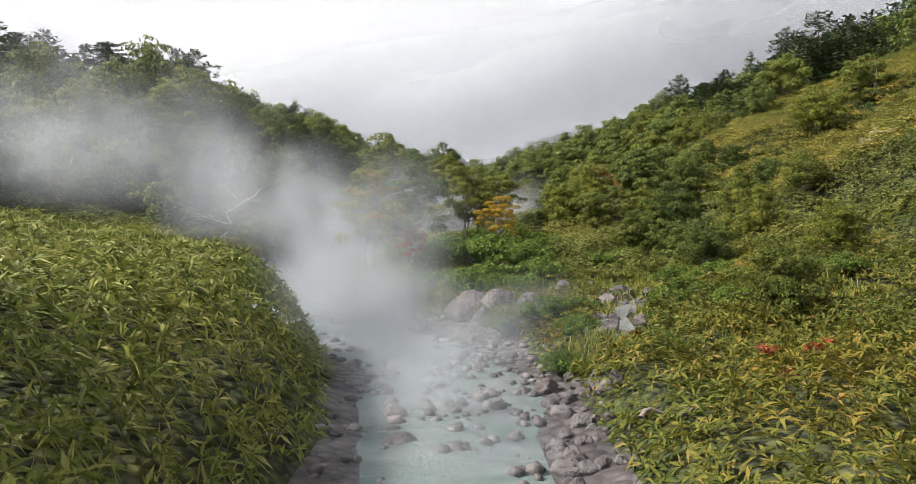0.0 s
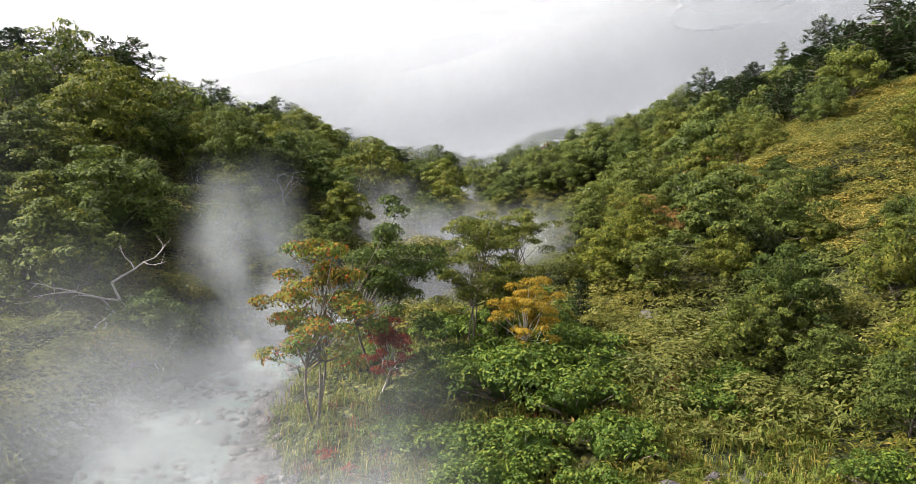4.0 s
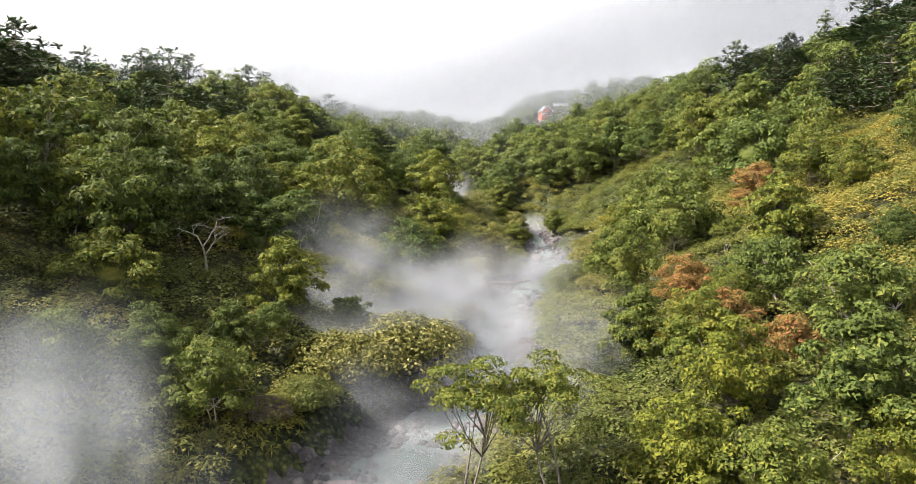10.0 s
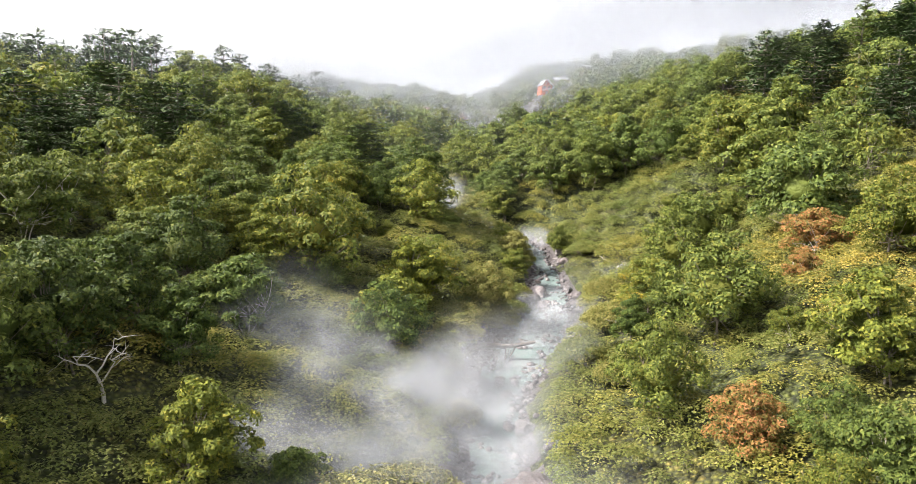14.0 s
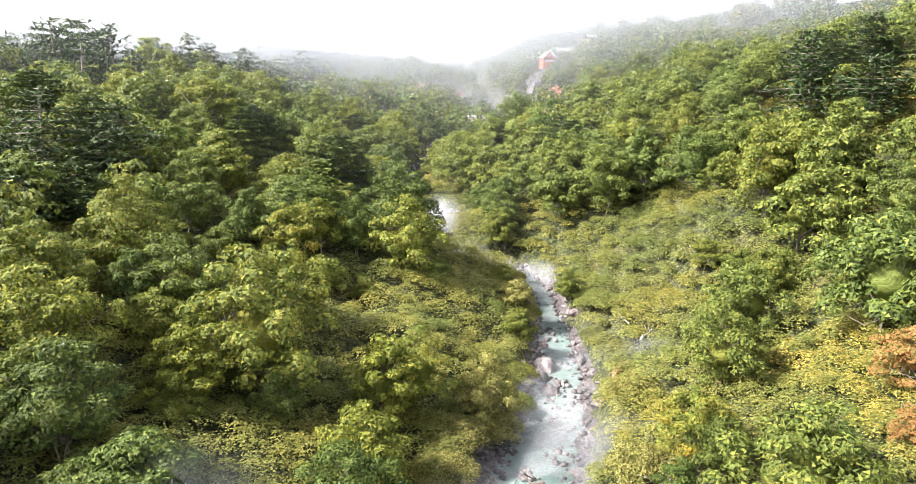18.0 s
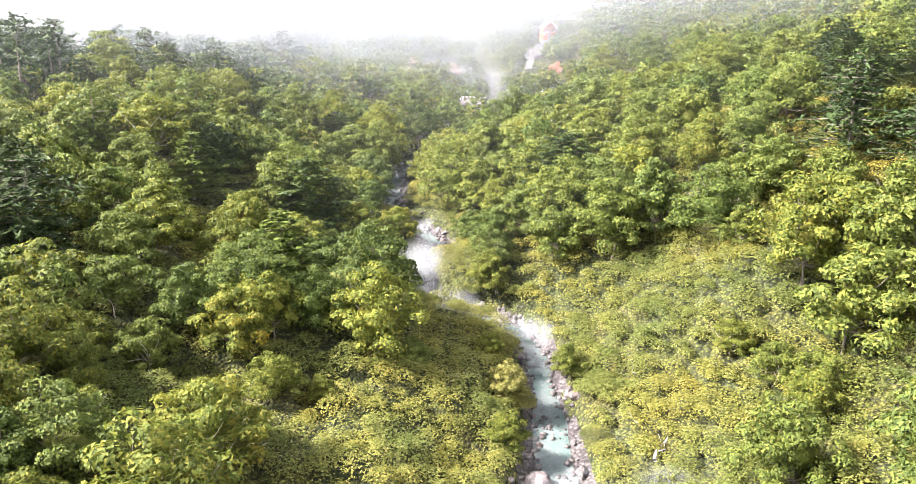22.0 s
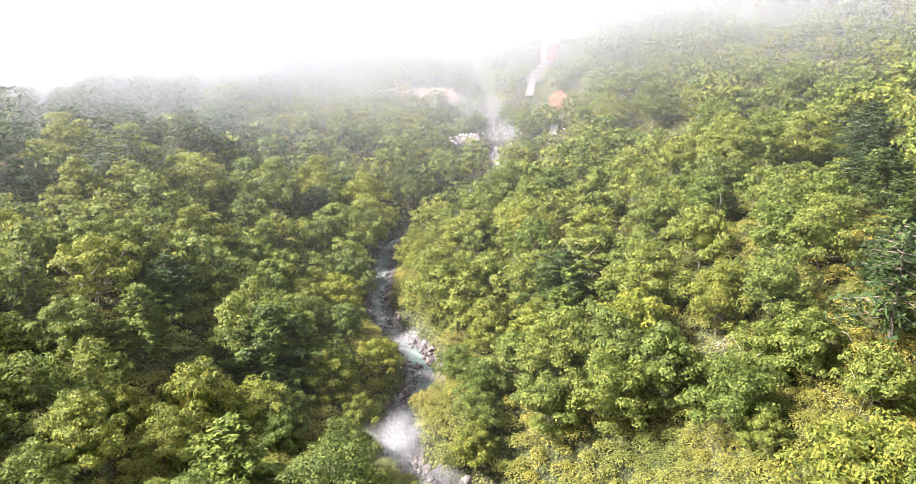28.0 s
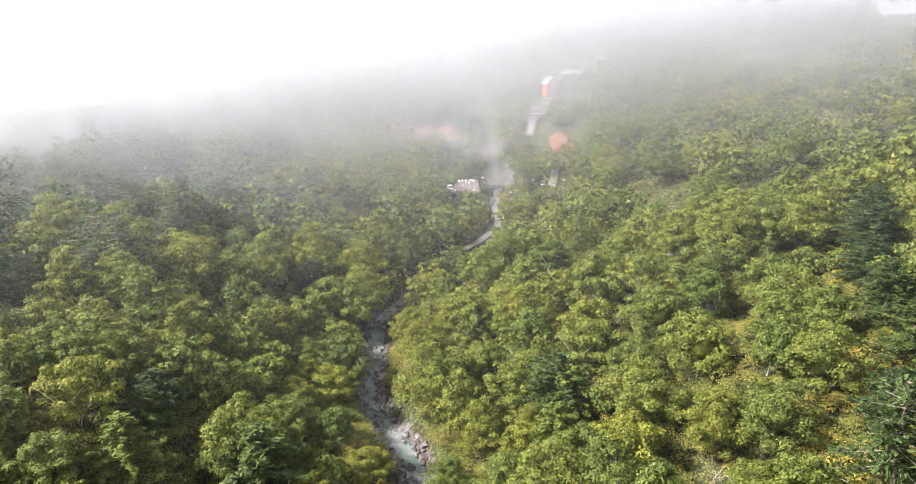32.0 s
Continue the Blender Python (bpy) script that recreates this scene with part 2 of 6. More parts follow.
GRASS = leaf_material("long_grass", [(0, (0.09, 0.14, 0.02)), (0.6, (0.2, 0.24, 0.045)), (1, (0.36, 0.27, 0.08))], patch=0.4)
PALE_SHRUB = leaf_material("pale_shrub_leaves", [(0, (0.08, 0.09, 0.02)), (0.5, (0.185, 0.185, 0.045)), (1, (0.32, 0.29, 0.1))], glow=0.25)
BARK = plain_material("grey_bark", [(0.3, (0.09, 0.075, 0.06)), (0.7, (0.24, 0.21, 0.18))], 4.0, 0.9, 0.5)
PALE_BARK = plain_material("pale_birch_bark", [(0.3, (0.3, 0.27, 0.24)), (0.7, (0.62, 0.58, 0.53))], 3.0, 0.85, 0.4)
DEAD_WOOD = plain_material("bleached_dead_wood", [(0.3, (0.28, 0.26, 0.24)), (0.7, (0.55, 0.52, 0.48))], 5.0, 0.85, 0.5)
ROCK = plain_material("wet_volcanic_rock", [(0.3, (0.035, 0.032, 0.034)), (0.5, (0.1, 0.088, 0.09)), (0.72, (0.22, 0.2, 0.2))], 1.6, 0.55, 0.8, 9.0, distance=0.12)
RED_ROCK = plain_material("rusty_rock", [(0.3, (0.05, 0.04, 0.038)), (0.5, (0.105, 0.085, 0.082)), (0.72, (0.18, 0.16, 0.158))], 1.2, 0.75, 0.8, 7.0, distance=0.12)
CLAY = plain_material("orange_clay_cliff", [(0.3, (0.13, 0.065, 0.038)), (0.5, (0.25, 0.12, 0.07)), (0.72, (0.3, 0.21, 0.155))], 0.35, 0.9, 0.8, 2.0, distance=0.3)


def ground_material():
    """Soil under a low tangle of leaves."""
    m, t, out = nodes_of("valley_ground")
    a = noise_tex(t, 0.12, 5.0, 0.6)
    c = t.nodes.new("ShaderNodeTexCoord")
    v = add(t, "TexVoronoi", Scale=3.2, Randomness=1.0)
    t.links.new(c.outputs["Object"], v.inputs["Vector"])
    sep = t.nodes.new("ShaderNodeSeparateColor")
    t.links.new(v.outputs["Color"], sep.inputs[0])
    base = ramp(t, sep.outputs[0], [(0.0, (0.035, 0.042, 0.012)), (0.5, (0.085, 0.096, 0.022)), (0.85, (0.15, 0.16, 0.04)), (1.0, (0.2, 0.18, 0.055))])
    # shade in the gaps between leaves, put into the colour by cell distance
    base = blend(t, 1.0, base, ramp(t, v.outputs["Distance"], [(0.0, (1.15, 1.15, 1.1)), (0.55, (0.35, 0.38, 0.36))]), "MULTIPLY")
    base = blend(t, 1.0, base, ramp(t, a, [(0.3, (0.6, 0.72, 0.7)), (0.5, (0.95, 1.0, 0.95)), (0.72, (1.35, 1.1, 0.9))]), "MULTIPLY")
    p = add(t, "BsdfPrincipled", Roughness=0.95)
    t.links.new(base, p.inputs["Base Color"])
    t.links.new(bump(t, v.outputs["Distance"], 1.0, -0.35), p.inputs["Normal"])
    t.links.new(p.outputs[0], out.inputs[0])
    return m


def gravel_material():
    m, t, out = nodes_of("stream_bed_gravel")
    c = t.nodes.new("ShaderNodeTexCoord")
    v = add(t, "TexVoronoi", Scale=2.6)
    t.links.new(c.outputs["Object"], v.inputs["Vector"])
    a = noise_tex(t, 0.5, 5.0, 0.6)
    base = ramp(t, a, [(0.3, (0.03, 0.027, 0.028)), (0.5, (0.07, 0.06, 0.062)), (0.7, (0.14, 0.13, 0.13))])
    # painted crevice shade: stone middles lighter, the gaps between them darker
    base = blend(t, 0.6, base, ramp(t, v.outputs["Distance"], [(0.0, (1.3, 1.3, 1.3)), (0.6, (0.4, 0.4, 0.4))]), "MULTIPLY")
    p = add(t, "BsdfPrincipled", Roughness=0.6)
    t.links.new(base, p.inputs["Base Color"])
    t.links.new(bump(t, v.outputs["Distance"], 0.9, -0.2), p.inputs["Normal"])
    t.links.new(p.outputs[0], out.inputs[0])
    return m


def water_material():
    m, t, out = nodes_of("milky_hot_spring_water")
    a = noise_tex(t, 0.22, 5.0, 0.6, distortion=1.0)
    f = noise_tex(t, 1.3, 7.0, 0.7, distortion=1.5)
    base = ramp(t, a, [(0.3, (0.06, 0.115, 0.1)), (0.5, (0.11, 0.145, 0.14)), (0.7, (0.16, 0.17, 0.18))])
    foam = ramp(t, f, [(0.54, (0, 0, 0)), (0.66, (1, 1, 1))])
    base = blend(t, foam, base, (0.2, 0.21, 0.225))
    p = add(t, "BsdfPrincipled", Roughness=0.4)
    p.inputs["Specular IOR Level"].default_value = 0.3
    t.links.new(base, p.inputs["Base Color"])
    t.links.new(bump(t, f, 0.5, 0.15), p.inputs["Normal"])
    t.links.new(p.outputs[0], out.inputs[0])
    return m


GROUND, GRAVEL, WATER = ground_material(), gravel_material(), water_material()
MILK = plain_material("pale_milky_water", [(0.3, (0.06, 0.065, 0.062)), (0.7, (0.16, 0.165, 0.16))], 1.2, 0.35, 0.3, 5.0, distance=0.06, distortion=1.0)

# ---- the lie of the land, in plan units ----
STREAM = [(0, -45), (0.5, -10), (0, 10), (-0.5, 19), (-3.5, 25), (-7.6, 32), (-8.4, 40), (-6.6, 47), (-3, 53), (0, 60), (2.7, 67), (3.5, 78), (5.4, 86),
          (7.2, 92), (9.4, 100), (10.6, 107), (11.2, 117), (10.8, 124), (8.5, 128), (4.5, 130), (1.2, 134), (0.8, 141), (2.9, 147), (1.5, 153), (-1.8, 159),
          (-3.8, 165), (-4.4, 176), (-4, 188), (2, 197), (9, 203), (11, 210), (13, 220), (16.5, 232), (16, 246), (18, 262), (16, 300), (10, 360), (0, 520)]
WIDTH_Y = [-45, 11, 25, 40, 53, 67, 78, 90, 107, 117, 125, 130, 141, 155, 165, 176, 200, 262]
WIDTH = [2.2, 2.2, 3.0, 2.0, 2.8, 1.7, 1.7, 3.0, 1.9, 1.2, 1.3, 1.3, 1.1, 2.2, 1.2, 1.8, 0.8, 0.8]
FLOOR_Y = [-60, 0, 26, 53, 72, 105, 128, 168, 231, 256, 268, 283, 300, 340, 500]
FLOOR_Z = [-7, -3.9, -2.9, -1.2, 0.2, 1.6, 4.0, 7.3, 12.3, 14.2, 16.3, 20.5, 25, 28, 34]
LEFT_Y = [-50, 20, 45, 65, 98, 108, 121, 135, 160, 200, 250, 400]
LEFT_IN = [0.25, 0.3, 0.28, 0.42, 0.31, 0.25, 0.36, 0.41, 0.5, 0.38, 0.24, 0.1]
LEFT_OUT = [0.1, 0.1, 0.1, 0.14, 0.14, 0.14, 0.14, 0.14, 0.12, 0.12, 0.1, 0.05]
RIGHT_Y = [-50, 20, 35, 44, 52, 60, 78, 101, 134, 148, 165, 200, 250, 400]
RIGHT_IN = [0.03, 0.04, 0.05, 0.05, 0.24, 0.34, 0.45, 0.5, 0.54, 0.45, 0.35, 0.35, 0.45, 0.45]
RIGHT_OUT = [0.46, 0.46, 0.46, 0.46, 0.46, 0.46, 0.44, 0.38, 0.38, 0.32, 0.27, 0.25, 0.2, 0.1]
RIGHT_BREAK = [16, 16, 15, 15, 18, 20, 26, 30, 32, 32, 32, 32, 32, 32]

_rng = np.random.default_rng(5)
_lattice = _rng.random((128, 128))


def vnoise(x, y, size):
    """Smooth noise from 0 to 1 with cells of that size."""
    u, v = np.asarray(x) / size + 400.0, np.asarray(y) / size + 400.0
    i, j = np.floor(u).astype(int), np.floor(v).astype(int)
    a, b = u - i, v - j
    a, b = a * a * (3 - 2 * a), b * b * (3 - 2 * b)
    g = lambda p, q: _lattice[p % 128, q % 128]
    return (g(i, j) * (1 - a) + g(i + 1, j) * a) * (1 - b) + (g(i, j + 1) * (1 - a) + g(i + 1, j + 1) * a) * b


def fine_stream():
    p = np.array(STREAM, float)
    out = []
    for k in range(len(p) - 1):
        a, b, c, d = p[max(k - 1, 0)], p[k], p[k + 1], p[min(k + 2, len(p) - 1)]
        for s in np.arange(0, 1, 1 / 4):
            out.append(0.5 * (2 * b + (c - a) * s + (2 * a - 5 * b + 4 * c - d) * s ** 2 + (3 * b - a - 3 * c + d) * s ** 3))
    out.append(p[-1])
    return np.array(out)


LINE = fine_stream()


def stream_distance(x, y):
    """Distance from the stream's middle line in plan units, and the side: -1 left, 1 right."""
    x, y = np.atleast_1d(np.asarray(x, float)), np.atleast_1d(np.asarray(y, float))
    best = np.full(x.shape, 1e9)
    side = np.ones(x.shape)
    for a, b in zip(LINE[:-1], LINE[1:]):
        ab = b - a
        s = np.clip(((x - a[0]) * ab[0] + (y - a[1]) * ab[1]) / (ab @ ab), 0, 1)
        dx, dy = x - a[0] - s * ab[0], y - a[1] - s * ab[1]
        d = np.hypot(dx, dy)
        near = d < best
        best = np.where(near, d, best)
        side = np.where(near, np.where(ab[0] * dy - ab[1] * dx > 0, -1.0, 1.0), side)
    return best, side


def land(x, y):
    """Height of the ground, in metres, at plan units."""
    x, y = np.atleast_1d(np.asarray(x, float)), np.atleast_1d(np.asarray(y, float))
    d, side = stream_distance(x, y)
    w = np.interp(y, WIDTH_Y, WIDTH)
    e = np.maximum(d - w, 0)
    bed = np.clip(e / 1.6, 0, 1)
    bank = (bed * bed * (3 - 2 * bed)) * 0.75 + np.clip((d - w) / w, -1, 0) * 0.35
    left = np.interp(y, LEFT_Y, LEFT_IN) * np.minimum(e, 27) + np.interp(y, LEFT_Y, LEFT_OUT) * np.clip(e - 27, 0, 90)
    rb = np.interp(y, RIGHT_Y, RIGHT_BREAK)
    right = np.interp(y, RIGHT_Y, RIGHT_IN) * np.minimum(e, rb) + np.interp(y, RIGHT_Y, RIGHT_OUT) * np.clip(e - rb, 0, 90)
    mix = np.clip(0.5 + 0.5 * side * np.minimum(d, 4) / 4, 0, 1)
    h = np.interp(y, FLOOR_Y, FLOOR_Z) + bank + left * (1 - mix) + right * mix
    rough = np.clip(e / 5, 0, 1)
    h = h + rough * ((vnoise(x, y, 13) - 0.5) * 2.4 + (vnoise(x + 31, y, 5) - 0.5) * 1.1) + np.clip(e, 0, 1) * (vnoise(x, y + 77, 1.7) - 0.5) * 0.5
    return h * S + EYE


def put(x, y, lift=0.0):
    return Vector((x * S, y * S, float(land(x, y)[0]) + lift))


# ---- mesh helpers ----
def mesh_from(name, verts, quads, material=None, tris=None, uv=None, smooth=False, slots=None):
    """A mesh from arrays of corners and of four-cornered (and three-cornered) faces."""
    me = bpy.data.meshes.new(name)
    verts = np.asarray(verts, np.float32)
    quads = np.asarray(quads, np.int32).reshape(-1, 4)
    tris = np.zeros((0, 3), np.int32) if tris is None else np.asarray(tris, np.int32).reshape(-1, 3)
    me.vertices.add(len(verts))
    me.vertices.foreach_set("co", verts.ravel())
    loops = np.concatenate([quads.ravel(), tris.ravel()])
    me.loops.add(len(loops))
    me.loops.foreach_set("vertex_index", loops)
    me.polygons.add(len(quads) + len(tris))
    starts = np.concatenate([np.arange(len(quads)) * 4, len(quads) * 4 + np.arange(len(tris)) * 3]).astype(np.int32)
    me.polygons.foreach_set("loop_start", starts)
    if uv is not None:
        layer = me.uv_layers.new(name="UVMap")
        layer.data.foreach_set("uv", np.asarray(uv, np.float32)[loops].ravel())
    if smooth:
        me.polygons.foreach_set("use_smooth", np.ones(len(quads) + len(tris), bool))
    if slots is not None:
        me.polygons.foreach_set("material_index", np.asarray(slots, np.int32))
    for m in (material if isinstance(material, (list, tuple)) else [material]):
        if m:
            me.materials.append(m)
    me.update(calc_edges=True)
    return me


def part_of(name, me, parent, label=""):
    ob = new(name, me)
    ob.parent = parent
    return tagged(ob, label)


def leaves(centres, normals, length, width, rng, droop=0.15, simple=False):
    """Pointed leaves: one bent four-cornered face each, or a plain pointed one. Returns corners and faces."""
    n = len(centres)
    nrm = normals / np.maximum(np.linalg.norm(normals, axis=1, keepdims=True), 1e-6)
    r = rng.normal(size=(n, 3))
    u = r - (r * nrm).sum(1, keepdims=True) * nrm
    u /= np.maximum(np.linalg.norm(u, axis=1, keepdims=True), 1e-6)
    v = np.cross(nrm, u)
    length, width = np.broadcast_to(length, n)[:, None], np.broadcast_to(width, n)[:, None]
    if simple:
        q = np.stack([centres - u * length * 0.5 + v * width * 0.5, centres - u * length * 0.4 - v * width * 0.5, centres + u * length * 0.6 - nrm * length * droop], 1)
        return q.reshape(-1, 3), np.arange(n * 3).reshape(-1, 3)
    q = np.stack([centres - u * length * 0.5, centres + v * width * 0.5 + nrm * width * 0.12,
                  centres + u * length * 0.5 - nrm * length * droop, centres - v * width * 0.5 + nrm * width * 0.12], 1)
    return q.reshape(-1, 3), np.arange(n * 4).reshape(-1, 4)


def tube(points, radii, sides=6):
    points = np.asarray(points, float)
    ring = np.linspace(0, 2 * np.pi, sides, endpoint=False)
    vs = []
    for k, p in enumerate(points):
        d = points[min(k + 1, len(points) - 1)] - points[max(k - 1, 0)]
        d /= max(np.linalg.norm(d), 1e-6)
        a = np.cross(d, (0.3, 0.9, 0.2))
        a /= np.linalg.norm(a)
        b = np.cross(d, a)
        vs.append(p + radii[k] * (np.outer(np.cos(ring), a) + np.outer(np.sin(ring), b)))
    q = [[k * sides + i, k * sides + (i + 1) % sides, (k + 1) * sides + (i + 1) % sides, (k + 1) * sides + i] for k in range(len(points) - 1) for i in range(sides)]
    return np.concatenate(vs), np.array(q)


def join(pieces):
    vs, qs, o = [], [], 0
    for v, q in pieces:
        vs.append(v)
        qs.append(q + o)
        o += len(v)
    return np.concatenate(vs), np.concatenate(qs)


def knob_shape():
    """A cube of 24 faces rounded to a ball: the dense heart of a clump of leaves."""
    index, vs, qs = {}, [], []
    for axis in range(3):
        for sgn in (-1, 1):
            for i in range(2):
                for j in range(2):
                    face = []
                    for a, b in ((i, j), (i + 1, j), (i + 1, j + 1), (i, j + 1)):
                        p = [0, 0, 0]
                        p[axis], p[(axis + 1) % 3], p[(axis + 2) % 3] = sgn, a - 1, b - 1
                        p = tuple(p)
                        if p not in index:
                            index[p] = len(vs)
                            v = np.array(p, float)
                            vs.append(v / np.linalg.norm(v))
                        face.append(index[p])
                    qs.append(face if sgn > 0 else face[::-1])
    return np.array(vs), np.array(qs)


KNOB_V, KNOB_Q = knob_shape()


KNOB_T = np.concatenate([KNOB_Q[:, [0, 1, 2]], KNOB_Q[:, [0, 2, 3]]])


def knob(centre, size, rng, split=False):
    return centre + KNOB_V * size * rng.uniform(0.72, 1.15, (len(KNOB_V), 1)), KNOB_T if split else KNOB_Q


# ---- trees as arrays: woody part and leafy part ----
def broad_tree(seed, height, spread, clumps, per_clump, leaf, low=0.3, stems=1, flat=0.75, core=True, lump=0.24, simple=False, ragged=0.0, fine=False):
    rng = np.random.default_rng(seed)
    wood, leafy = [], []
    tops = []
    for s in range(stems):
        lean = rng.normal(size=2) * (0.12 + 0.12 * (stems > 1)) * height
        base = np.array([*(rng.normal(size=2) * 0.12 * (stems > 1)), 0])
        bend = rng.normal(size=2) * 0.06 * height
        pts = [base + np.array([lean[0] * k ** 1.3 + bend[0] * math.sin(k * 3), lean[1] * k ** 1.3 + bend[1] * math.sin(k * 3), -0.3 + k * height * 0.85]) for k in np.linspace(0, 1, 7)]
        r0 = 0.016 * height / math.sqrt(stems)
        wood.append(tube(pts, np.linspace(r0, r0 * 0.2, 7), 6 if per_clump > 20 else 4))
        tops.append(pts)
    top = np.mean([p[-1] for p in tops], axis=0)
    mid_z = height * (low + (1 - low) * 0.42)
    for c in range(clumps):
        a = c * 2.39996 + rng.normal() * 0.3
        f = (c + 0.5) / clumps
        up = 1 - 1.6 * f
        out = math.sqrt(max(0.0, 1 - up * up)) if up > 0 else 1 - 0.35 * up * up
        out *= rng.uniform(0.55 - 0.3 * ragged, 1.18 + 0.15 * ragged)
        centre = np.array([top[0] * 0.75 + spread * 0.68 * out * math.cos(a), top[1] * 0.75 + spread * 0.68 * out * math.sin(a),
                           mid_z + up * (height - mid_z) * 0.82 * rng.uniform(0.8, 1.1) + rng.normal() * 0.09 * ragged * height])
        pts = tops[c % stems]
        start = pts[min(5, max(2 if core else 3, int(6 * (centre[2] / height) * 0.75)))]
        mid = (start + centre) / 2 + np.array([0, 0, -0.04 * height]) + rng.normal(size=3) * 0.03 * height
        if c % 2 == 0 and per_clump > 30:
            wood.append(tube([start, mid, centre], [0.006 * height, 0.0035 * height, 0.0015 * height], 4))
        size = spread * lump * rng.uniform(0.75, 1.2)
        n = int(per_clump * rng.uniform(0.8, 1.2))
        d = rng.normal(size=(n, 3)) + np.array([math.cos(a) * out * 0.5, math.sin(a) * out * 0.5, 0.8])
        d /= np.linalg.norm(d, axis=1, keepdims=True)
        pos = centre + d * rng.uniform(0.72, 1.1, (n, 1)) * size * np.array([1, 1, flat])
        nr = d + rng.normal(size=(n, 3)) * 0.28 + np.array([0, 0, 0.2])
        leafy.append(leaves(pos, nr, leaf * rng.uniform(0.7, 1.3, n), leaf * 0.62 * rng.uniform(0.7, 1.3, n), rng, 0.15, simple or fine))
    if core and not simple:
        leafy.append(knob(np.array([top[0] * 0.75, top[1] * 0.75, mid_z]), np.array([spread * 0.4, spread * 0.4, (height - mid_z) * 0.36]), rng, fine))
    return join(wood), join(leafy)


def conifer(seed, height, spread, tiers, per_branch, leaf, flat_top=0.5, low=0.25, droop=0.1, simple=False):
    rng = np.random.default_rng(seed)
    lean = rng.normal(size=2) * 0.03 * height
    trunk = [np.array([lean[0] * k, lean[1] * k, -0.3 + k * height]) for k in np.linspace(0, 1, 6)]
    wood, leafy = [tube(trunk, np.linspace(0.02 * height, 0.004 * height, 6), 6)], []
    for i in range(tiers):
        f = (i + rng.uniform(0, 0.6)) / tiers
        z = (low + (1 - low) * f) * height
        reach = spread * ((1 - f) ** 0.6 * (1 - flat_top) + flat_top * (1 - f ** 4)) * rng.uniform(0.75, 1.1)
        count = rng.integers(4, 7)
        a0 = rng.random() * 6.28
        for b in range(count):
            a = a0 + b * 6.28 / count + rng.normal() * 0.25
            L = reach * rng.uniform(0.6, 1.1)
            d = np.array([math.cos(a), math.sin(a), -droop + 0.2 * f])
            start = np.array([lean[0] * z / height, lean[1] * z / height, z])
            if per_branch > 20:
                wood.append(tube([start, start + d * L], [0.006 * height, 0.0015 * height], 3))
            n = max(3, int(per_branch * L / spread))
            s = rng.random(n) ** 0.7
            side = rng.normal(size=n) * 0.18 * L * (1.15 - s)
            perp = np.array([-math.sin(a), math.cos(a), 0])
            pos = start + np.outer(s * L, d) + np.outer(side, perp) + np.outer(rng.normal(size=n) * 0.03 * spread, (0, 0, 1))
            nr = rng.normal(size=(n, 3)) * 0.35 + np.array([0, 0, 1.0])
            leafy.append(leaves(pos, nr, leaf * rng.uniform(0.7, 1.4, n), leaf * 0.35, rng, 0.05, simple))
    return join(wood), join(leafy)


def bare_tree(seed, height, spread, boughs=9):
    rng = np.random.default_rng(seed)
    wood = []

    def grow(p, d, length, r, depth):
        pts, rad = [p], [r]
        for k in range(4):
            d = d + rng.normal(size=3) * 0.28
            d /= np.linalg.norm(d)
            p = p + d * length / 4
            pts.append(p)
            rad.append(r * (1 - 0.17 * (k + 1)))
        wood.append(tube(pts, rad, 5))
        if depth:
            for k in range(2 + (depth > 1)):
                q = pts[2 + k % 3]
                grow(q, d * 0.5 + rng.normal(size=3) * np.array([0.8, 0.8, 0.5]) * spread + np.array([0, 0, 0.25]), length * rng.uniform(0.45, 0.75), r * 0.45, depth - 1)
    grow(np.array([0, 0, -0.3]), np.array([0.15, 0.05, 1.0]), height * 0.6, 0.025 * height, 3)
    return join(wood)


# ---- ground and stream ----
def spaced(stops):
    """Grid lines: (to, step) runs from the first value."""
    out = [stops[0]]
    for to, step in stops[1:]:
        n = max(1, int(round((to - out[-1]) / step)))
        out += list(np.linspace(out[-1], to, n + 1)[1:])
    return np.array(out)


def build_ground():
    gx = spaced([-1500, (-300, 300), (-90, 15), (-40, 2.5), (-20, 1.0), (24, 0.55), (48, 1.0), (100, 3), (300, 20), (1500, 300)])
    gy = spaced([-700, (-100, 150), (-20, 8), (0, 1.2), (130, 0.6), (190, 0.8), (310, 2.0), (420, 6), (700, 40), (2500, 450)])
    X, Y = np.meshgrid(gx, gy)
    Z = land(X.ravel(), Y.ravel())
    v = np.stack([X.ravel() * S, Y.ravel() * S, Z], 1)
    nx, ny = len(gx), len(gy)
    i = (np.arange(ny - 1)[:, None] * nx + np.arange(nx - 1)[None]).ravel()
    q = np.stack([i, i + 1, i + nx + 1, i + nx], 1)
    cx, cy = v[q][:, :, 0].mean(1) / S, v[q][:, :, 1].mean(1) / S
    d, _ = stream_distance(cx, cy)
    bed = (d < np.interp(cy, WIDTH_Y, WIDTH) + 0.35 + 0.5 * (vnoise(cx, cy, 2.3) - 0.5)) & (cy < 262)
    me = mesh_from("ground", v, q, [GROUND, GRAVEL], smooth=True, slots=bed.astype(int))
    tagged(new("ground", me), "steep valley ground of dark soil under bamboo grass and woods, leaf gaps painted dark as shade", "ground", kind="structure")


build_ground()


